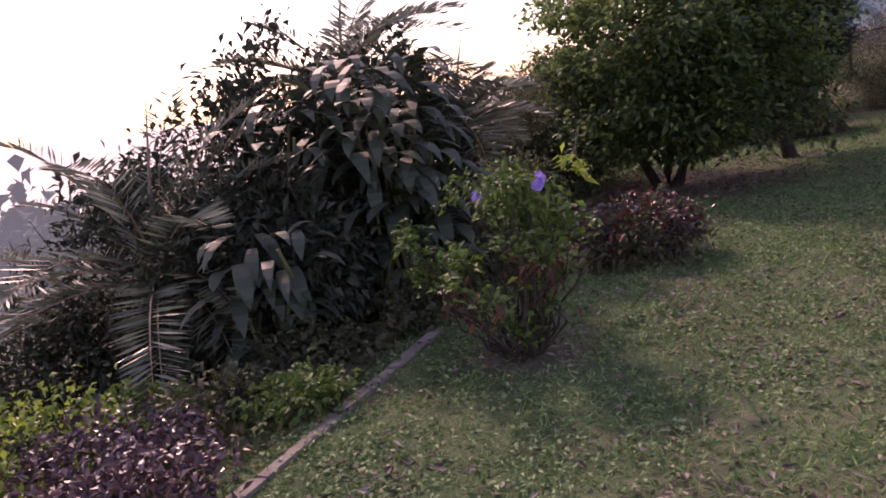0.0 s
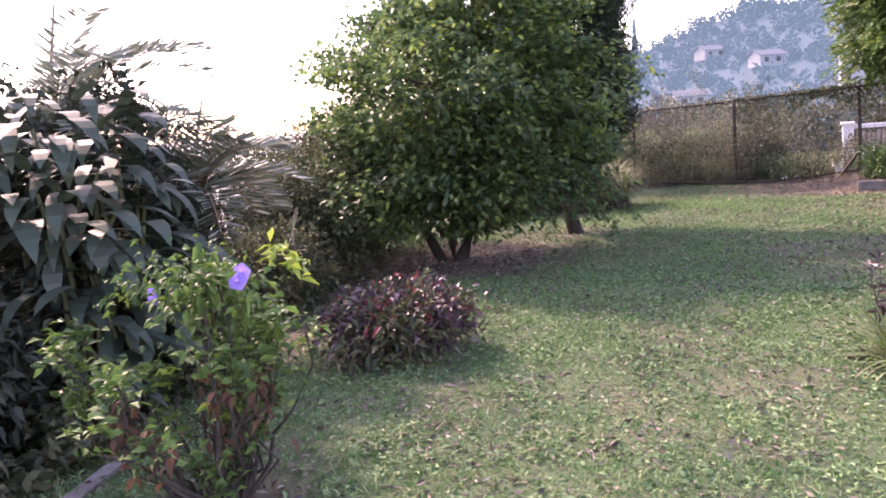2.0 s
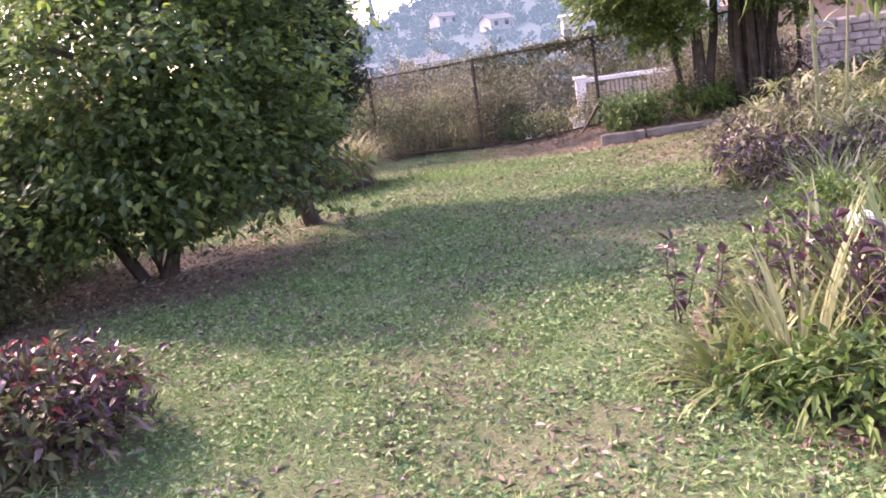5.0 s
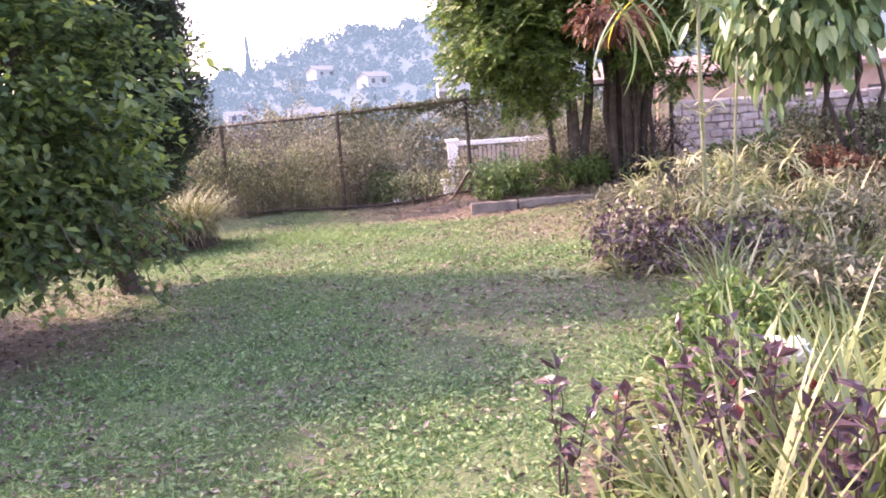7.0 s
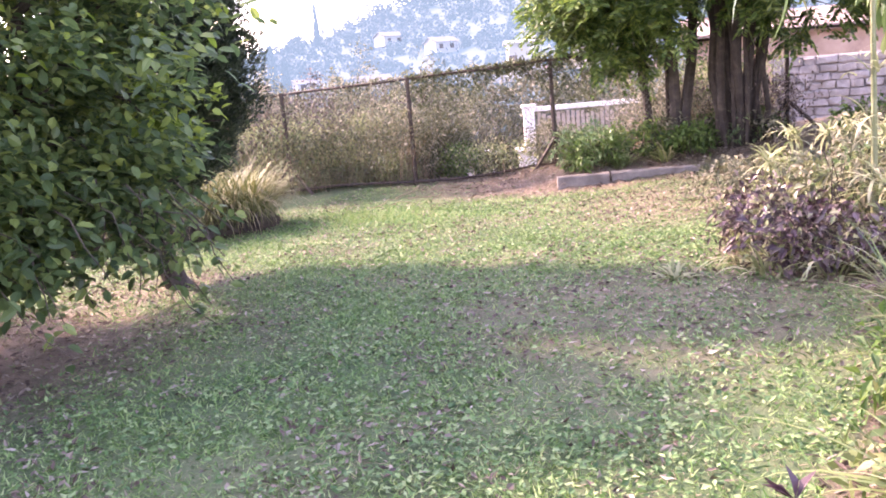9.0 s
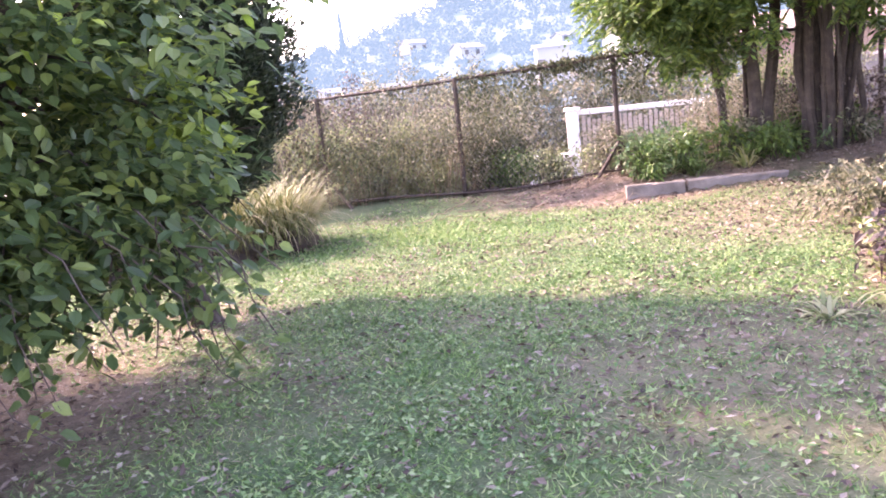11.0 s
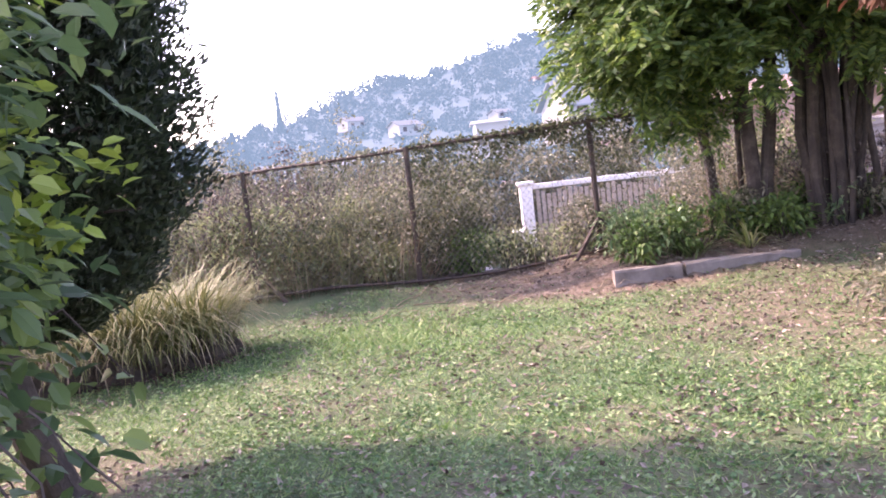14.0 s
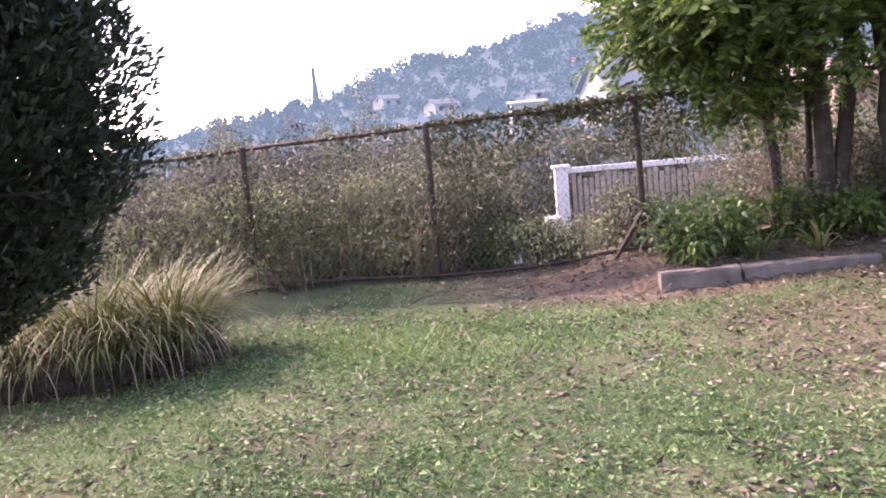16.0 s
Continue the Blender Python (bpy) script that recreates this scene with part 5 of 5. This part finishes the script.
# ---- stone wall, shed and house at the right ----
def build_stone_wall():
    ox, oy = 24.5, 18.8
    d = Vector((0.60, -0.80, 0))
    t = thing("rubble_stone_wall", "long grey rubble stone wall with capping at the plot's end", "wall", (ox, oy, -0.6))
    R = Matrix.Rotation(math.atan2(d.y, d.x), 3, "Z")
    bm = box(15, 0.3, 1.9, 0.02, (7.5, 0.03, 0))
    bmesh.ops.rotate(bm, verts=bm.verts, cent=(0, 0, 0), matrix=R)
    part("core", bm, "stone", t)
    for row in range(8):
        x = -0.1 * (row % 2)
        while x < 15:
            w, h = rng.uniform(0.28, 0.6), 0.23
            bm = box(w - 0.02, 0.16, h - 0.015, 0.035, (x + w / 2, -0.14 + rng.normal(0, 0.015), 0.05 + row * 0.23), 0.018)
            bmesh.ops.rotate(bm, verts=bm.verts, cent=(0, 0, 0), matrix=R)
            part("stone", bm, "stone", t)
            x += w
    bm = box(0.45, 0.5, 2.6, 0.03, (-0.2, 0, 0))
    bmesh.ops.rotate(bm, verts=bm.verts, cent=(0, 0, 0), matrix=R)
    part("end_pier", bm, "brown_wall", t)


build_stone_wall()


def house(name, label, x, y, z, ang, sx, sy, sz, wall, roof, rise, opens, base_kind="house", eave=0.35):
    """A house with walls, gable roof and framed openings: (side offset, height, width, tall)."""
    t = thing(name, label, base_kind, (x, y, z))
    t.rotation_euler = (0, 0, ang)
    part("wall", box(sx, sy, sz, 0.02), wall, t)
    bm = bmesh.new()
    e = eave
    pr = [(-sx / 2 - e, -sy / 2 - e, sz - 0.05), (-sx / 2 - e, 0, sz + rise), (-sx / 2 - e, sy / 2 + e, sz - 0.05)]
    th = 0.14
    rows = []
    for s in (0, 1):
        rows.append([bm.verts.new((p[0] + s * (sx + 2 * e), p[1], p[2] + q)) for p in pr for q in (0, th)])
    a, b = rows
    for i, j, k, l in ((0, 1, 3, 2), (2, 3, 5, 4)):
        bm.faces.new((a[i], a[j], a[k], a[l]))
        bm.faces.new((b[l], b[k], b[j], b[i]))
    for i, j in ((1, 3), (3, 5), (2, 0), (4, 2), (0, 1), (5, 4)):
        bm.faces.new((a[i], b[i], b[j], a[j]))
    bmesh.ops.recalc_face_normals(bm, faces=bm.faces[:])
    part("roof", bm, roof, t)
    bm = bmesh.new()
    for s in (-1, 1):
        q = [bm.verts.new((s * (sx / 2 - 0.02), yy, zz)) for yy, zz in ((-sy / 2, sz - 0.03), (sy / 2, sz - 0.03), (0, sz + rise - 0.1))]
        q2 = [bm.verts.new((s * (sx / 2 - 0.2), yy, zz)) for yy, zz in ((-sy / 2, sz - 0.03), (sy / 2, sz - 0.03), (0, sz + rise - 0.1))]
        bm.faces.new(q)
        bm.faces.new(q2[::-1])
        for i in range(3):
            bm.faces.new((q[i], q2[i], q2[(i + 1) % 3], q[(i + 1) % 3]))
    bmesh.ops.recalc_face_normals(bm, faces=bm.faces[:])
    part("gable", bm, wall, t)
    for ox, oz, w, h in opens:
        win = part("window", box(w, 0.08, h, 0.01, (ox, -sy / 2 - 0.01, oz)), "dark", t)
        part("pane", box(w - 0.16, 0.03, h - 0.14, 0.005, (ox, -sy / 2 - 0.05, oz + 0.07)), "pane", win)
        part("sill", box(w + 0.15, 0.16, 0.06, 0.01, (ox, -sy / 2 - 0.05, oz - 0.07)), wall, win)
    return t


# house whose white wall and dark window show beside the small tree
gh = house("garden_house", "whitewashed garden house with dark timber window band", 18.51, 5.80, 0.30, math.atan2(-0.86, 0.5), 7.0, 3.4, 2.55, "white", "roof", 1.2, ((-1.1, 0.95, 3.8, 1.45), (2.4, 0.95, 1.6, 1.45)))
end_window = part("window", box(0.08, 1.3, 1.36, 0.01, (-3.51, -0.98, 1.08)), "dark", gh)
part("pane", box(0.03, 1.16, 1.22, 0.005, (-3.55, -0.98, 1.17)), "pane", end_window)
house("brown_shed", "low brown plastered shed behind the stone wall", 31.4, 17.3, -0.6, math.atan2(-0.8, 0.6), 15.0, 4.0, 2.7, "brown_wall", "roof", 0.6, ((-1.2, 0.9, 0.9, 1.1), (1.3, 0.9, 0.9, 1.1)), "shed")


# ---- valley and hillside ----
PROFILE = [(-60, 0.4), (-30, 0.3), (0, 0.25), (8, 0.3), (14, 1.2), (20, 2.6), (25, 3.1), (28, 3.8), (31, 4.8), (34, 5.6), (36, 5.5), (39, 6.3), (44, 7.6), (50, 8.0), (60, 7.2), (75, 6.0), (100, 4.0)]


def ridge(az):
    return np.interp(az, [p[0] for p in PROFILE], [p[1] for p in PROFILE])


def hill_point(az, s):
    """A point on the hillside: azimuth in degrees clockwise from ahead, s from foot (0) to crest (1)."""
    R = 95 + 215 * s
    crest = math.tan(radians(float(ridge(az)))) * 310
    z = -9.5 + (crest + 10.5) * s ** 1.15 + 1.6 * math.sin(az * 0.5 + s * 5) * s * (1 - s)
    return R * math.sin(radians(az)), R * math.cos(radians(az)), z


def build_hill():
    azs, ss = np.arange(-60, 100.1, 1.0), np.linspace(0, 1, 26)
    V = [hill_point(a, s) for s in ss for a in azs]
    V += [(x * 1.35, y * 1.35, -12) for x, y, z in (hill_point(a, 1) for a in azs)]
    w = len(azs)
    i = (np.arange(len(ss))[:, None] * w + np.arange(w - 1)[None]).reshape(-1)
    F = np.stack((i, i + 1, i + w + 1, i + w), 1)
    west = azs[i % w] < 8
    V = np.array(V)
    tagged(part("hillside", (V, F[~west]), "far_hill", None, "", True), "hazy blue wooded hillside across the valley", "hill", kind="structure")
    # the lowland's pale haze is its own near-white glow
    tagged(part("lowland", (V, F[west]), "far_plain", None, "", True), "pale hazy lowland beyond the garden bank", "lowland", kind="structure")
    # woods
    vs, fs = [], []
    base, way, L = [], [], []
    for k in range(2500):
        a, s = rng.uniform(8, 64), rng.random() ** 0.8
        x, y, z = hill_point(a, s)
        r = rng.uniform(1.0, 2.4) * (0.7 + 0.3 * s)
        m = 36
        d = unit(rng.normal(size=(m, 3)))
        base.append(np.array((x, y, z + r * 0.8)) + d * np.array((r, r, r * 0.9)) * rng.uniform(0.3, 1, (m, 1)))
        way.append(rng.normal(size=(m, 3)))
        L.append(np.full(m, r * 0.55))
    for k in range(30):   # taller trees on the crest
        a = rng.uniform(31.5, 36) if k < 14 else rng.uniform(20, 60)
        x, y, z = hill_point(a, 1.0)
        h = rng.uniform(2, 5)
        m = 110
        base.append(np.stack((x + rng.normal(0, 1.6, m), y + rng.normal(0, 1.6, m), z + rng.random(m) * h), 1))
        way.append(rng.normal(size=(m, 3)) + (0, 0, 0.6))
        L.append(np.full(m, 1.0))
    base, way, L = np.concatenate(base), np.concatenate(way), np.concatenate(L)
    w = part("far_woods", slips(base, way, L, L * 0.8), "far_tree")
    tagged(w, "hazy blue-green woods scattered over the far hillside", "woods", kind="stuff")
    for a, s, h in ((24.5, 0.30, 12), (25.3, 0.32, 9), (21.5, 0.3, 11), (27.5, 0.85, 13), (40.5, 0.12, 9)):
        x, y, z = hill_point(a, s)
        t = thing("cypress_tree", "slender hazy cypress on the far hillside", "tree", (x, y, z), "far cypresses")
        n = 420
        q = rng.random(n)
        an = rng.uniform(0, 6.3, n)
        rr = 0.9 * (1 - q) ** 0.7 * rng.uniform(0.6, 1.05, n)
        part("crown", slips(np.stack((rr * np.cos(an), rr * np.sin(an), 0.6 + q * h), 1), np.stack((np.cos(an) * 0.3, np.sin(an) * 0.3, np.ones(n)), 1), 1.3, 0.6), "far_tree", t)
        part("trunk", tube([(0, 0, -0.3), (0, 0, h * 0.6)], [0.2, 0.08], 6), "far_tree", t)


build_hill()

# valley trees nearer than the hill
for a, R, h, r in ((31, 62, 7.5, 3.0), (35.5, 70, 10.5, 4.0), (33, 85, 9, 4), (27, 58, 5.5, 3), (24, 66, 6, 3), (38, 60, 7.5, 3), (42, 75, 9, 4), (47, 64, 8, 3), (20, 60, 5, 4), (14, 55, 4.5, 4), (5, 60, 5, 5), (-8, 55, 5, 5), (-20, 42, 6.5, 5), (-27, 36, 6.5, 4), (-32, 48, 7, 5), (-18, 34, 7, 4), (-27, 44, 8, 4.5), (-34, 36, 7.5, 4), (53, 60, 8, 4), (29, 48, 5.0, 2.2)):
    x, y = R * math.sin(radians(a)), R * math.cos(radians(a))
    z0 = gz(x, y)
    h = h - (z0 + 9)
    t = thing("valley_tree", "round hazy tree down in the valley", "tree", (x, y, z0), "valley trees")
    p, o, _ = crown_points(800, (0, 0, h * 0.62), (r, r, h * 0.42), 70, r * 0.10, 0.35)
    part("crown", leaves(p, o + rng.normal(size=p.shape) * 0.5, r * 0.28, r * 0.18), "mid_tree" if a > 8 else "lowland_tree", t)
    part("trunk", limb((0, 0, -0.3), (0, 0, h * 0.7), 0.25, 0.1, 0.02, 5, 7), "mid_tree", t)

# houses over the valley
for i in range(30):
    a = 17 + (i * 37 % 44) + rng.uniform(0, 1)
    s = 0.02 + 0.75 * ((i * 17) % 44) / 44 * rng.uniform(0.5, 1)
    x, y, z = hill_point(a, s)
    k = rng.uniform(0.5, 0.95)
    red = i % 3 == 0
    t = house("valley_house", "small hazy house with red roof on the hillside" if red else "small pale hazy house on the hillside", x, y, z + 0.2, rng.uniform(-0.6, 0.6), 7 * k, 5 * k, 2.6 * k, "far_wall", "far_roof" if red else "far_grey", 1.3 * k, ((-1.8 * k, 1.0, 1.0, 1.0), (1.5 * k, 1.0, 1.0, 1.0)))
    tagged(t, group="houses over the valley")


# white flat-topped house and a gabled house just beyond the plot
def near_house(az, R, top, label, gable):
    x, y = 4 + R * math.sin(radians(az)), 7 + R * math.cos(radians(az))
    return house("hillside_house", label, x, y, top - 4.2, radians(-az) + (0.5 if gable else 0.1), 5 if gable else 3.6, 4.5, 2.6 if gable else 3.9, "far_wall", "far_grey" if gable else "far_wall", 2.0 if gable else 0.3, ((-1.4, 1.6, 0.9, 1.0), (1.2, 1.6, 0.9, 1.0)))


near_house(41.6, 95, 5.6, "white flat-roofed house with dark windows above the fence line", False)
near_house(48.0, 64, 6.0, "gabled house with white barge boards and brown roof", True)


# ---- grass, weeds and litter over the lawn ----
def spread(n, x0, x1, y0, y1, keep):
    x, y = rng.uniform(x0, x1, n), rng.uniform(y0, y1, n)
    k = keep(x, y)
    return x[k], y[k]


def patch(x, y, s, seed):
    """Smooth blotches between 0 and 1."""
    a = np.sin(x * s + seed) * np.cos(y * s * 1.13 + seed * 2.1) + 0.6 * np.sin(x * s * 2.3 - y * s * 1.7 + seed) + 0.4 * np.cos(x * s * 4.1 + y * s * 3.7)
    return smooth(-1.2, 1.2, a)


def lawn_keep(dens):
    def keep(x, y):
        u, v = fence_uv(x, y)
        ok = (rng.random(len(x)) > soil_share(x, y) * 1.02) & (v < -0.15) & (rng.random(len(x)) < dens(x, y))
        return ok
    return keep


def path_near(x, y):
    """Thins the blades with distance from the line walked."""
    s = np.clip((x * 0.53 + y * 0.85) / 10.2, 0, 1)
    return np.clip(1.35 - np.hypot(x - 5.4 * s, y - 8.7 * s) / 9, 0.3, 1)


gx, gy = spread(620000, -1.6, 12.5, 0.3, 16.5, lawn_keep(lambda x, y: path_near(x, y) * (0.42 + 0.58 * smooth(0.35, 0.6, vnoise(x, y, 1.6, 3)) * smooth(0.25, 0.5, vnoise(x, y, 7.0, 4)))))
n = len(gx)
root = np.stack((gx, gy, height(gx, gy) - 0.004), 1)
tall = 1 + 2.2 * np.exp(-((gx - 8.9) ** 2 + (gy - 14.2) ** 2) / 0.8)
lg = rng.uniform(0.024, 0.060, n) * tall * (0.6 + 1.1 * vnoise(gx, gy, 5.0, 9))
wa = rng.normal(size=(n, 3)) * (0.9, 0.9, 0.2) + (0, 0, 0.55)
wa = unit(wa)
sd = unit(np.cross(wa, rng.normal(size=(n, 3))))
wd = rng.uniform(0.006, 0.014, n)[:, None]
gv = np.stack((root - sd * wd / 2, root + sd * wd / 2, root + wa * lg[:, None]), 1).reshape(-1, 3)
ob = part("lawn_grass", (gv, np.arange(3 * n).reshape(-1, 3)), "grass")
tagged(ob, "short patchy green lawn grass blades", "grass", kind="stuff")

dx, dy = spread(190000, -1.6, 12.8, 0.3, 16.5, lawn_keep(lambda x, y: path_near(x, y) * smooth(0.62, 0.35, vnoise(x, y, 1.6, 3))))
n = len(dx)
ob = part("dry_lawn_grass", slips(np.stack((dx, dy, height(dx, dy)), 1), rng.normal(size=(n, 3)) * (1, 1, 0.15) + (0, 0, 0.35), rng.uniform(0.02, 0.055, n), 0.004), "dry_grass")
tagged(ob, "dry straw-coloured grass in the thin patches of lawn", "grass", kind="stuff")

cx, cy = spread(190000, -1.6, 12.5, 0.3, 16.5, lawn_keep(lambda x, y: path_near(x, y) ** 1.5 * (0.16 + 0.84 * smooth(0.40, 0.64, vnoise(x, y, 3.2, 8)))))
n = len(cx)
ob = part("lawn_weeds", leaves(np.stack((cx, cy, height(cx, cy) + rng.uniform(0.008, 0.042, n)), 1), rng.normal(size=(n, 3)) * (1, 1, 0.2) + (0, 0, 0.25), rng.uniform(0.02, 0.052, n), rng.uniform(0.014, 0.028, n), 0.2, 0.1), "clover")
tagged(ob, "small broad-leaved weeds growing through the lawn", "weeds", kind="stuff")


bx, by = spread(48000, -7.5, 1.5, 0.5, 12, lambda x, y: ((x - E0[0]) * EN[0] + (y - E0[1]) * EN[1]) > 0.15 + 3.0 * smooth(2.6, 0.8, y + 1.6 * vnoise(x, y, 0.8, 21)))
n = len(bx)
ob = part("bank_undergrowth", slips(np.stack((bx, by, height(bx, by) + rng.uniform(0.0, 0.16, n) * patch(bx, by, 2.0, 5)), 1), rng.normal(size=(n, 3)) * (1, 1, 0.3) + (0, 0, 0.4), rng.uniform(0.06, 0.12, n), rng.uniform(0.03, 0.055, n)), "hedge_leaf")
tagged(ob, "low green leafy undergrowth covering the bank", "undergrowth", kind="stuff")


ux, uy = spread(52000, 4.2, 13.5, 2.2, 11, lambda x, y: in_bed(x - 0.1, y) & (vnoise(x, y, 2.0, 15) > 0.36))
n = len(ux)
ob = part("bed_undergrowth", slips(np.stack((ux, uy, height(ux, uy) + rng.uniform(0.0, 0.30, n) * vnoise(ux, uy, 1.5, 16)), 1), rng.normal(size=(n, 3)) * (1, 1, 0.4) + (0, 0, 0.5), rng.uniform(0.05, 0.12, n), rng.uniform(0.02, 0.045, n)), "strap")
tagged(ob, "low mixed green undergrowth filling the planted bed", "undergrowth", kind="stuff")


def litter_keep(x, y):
    u, v = fence_uv(x, y)
    near = np.maximum(0.46 * smooth(0.42, 0.7, vnoise(x, y, 2.6, 21)), soil_share(x, y) * 0.55)
    near = np.maximum(near, 0.9 * smooth(1.8, 0.6, np.hypot(x - 13.6, y - 12.4)))
    e = (x - E0[0]) * EN[0] + (y - E0[1]) * EN[1]
    return (rng.random(len(x)) < near) & (v < 0.3) & (e < 1.5)


lx, ly = spread(175000, -2.5, 15, 0.3, 17, litter_keep)
n = len(lx)
ob = part("leaf_litter", leaves(np.stack((lx, ly, height(lx, ly) + rng.uniform(0.003, 0.018, n)), 1), rng.normal(size=(n, 3)) * (1, 1, 0.18) + (0, 0, 0.08), rng.uniform(0.025, 0.075, n), rng.uniform(0.012, 0.034, n), 0.25, -0.05), "litter")
tagged(ob, "scattered dry fallen leaves on lawn and soil", "leaf litter", kind="stuff")

# twigs lying on the bank below the fence
for i in range(16):
    u, v = rng.uniform(1.2, 4.6), rng.uniform(-1.5, -0.3)
    x, y = fence_at(u, v)
    L = rng.uniform(0.4, 1.1)
    a = rng.uniform(-0.9, 0.4)
    x2, y2 = x + L * math.cos(a), y + L * math.sin(a)
    t = limb((x, y, gz(x, y) + 0.012), (x2, y2, gz(x2, y2) + rng.uniform(0.012, 0.08)), 0.007, 0.003, 0.04, 6, 5)
    tagged(part("fallen_twig", t, "dry_stem"), "thin dry twig lying on bare soil", "twig", "fallen twigs")
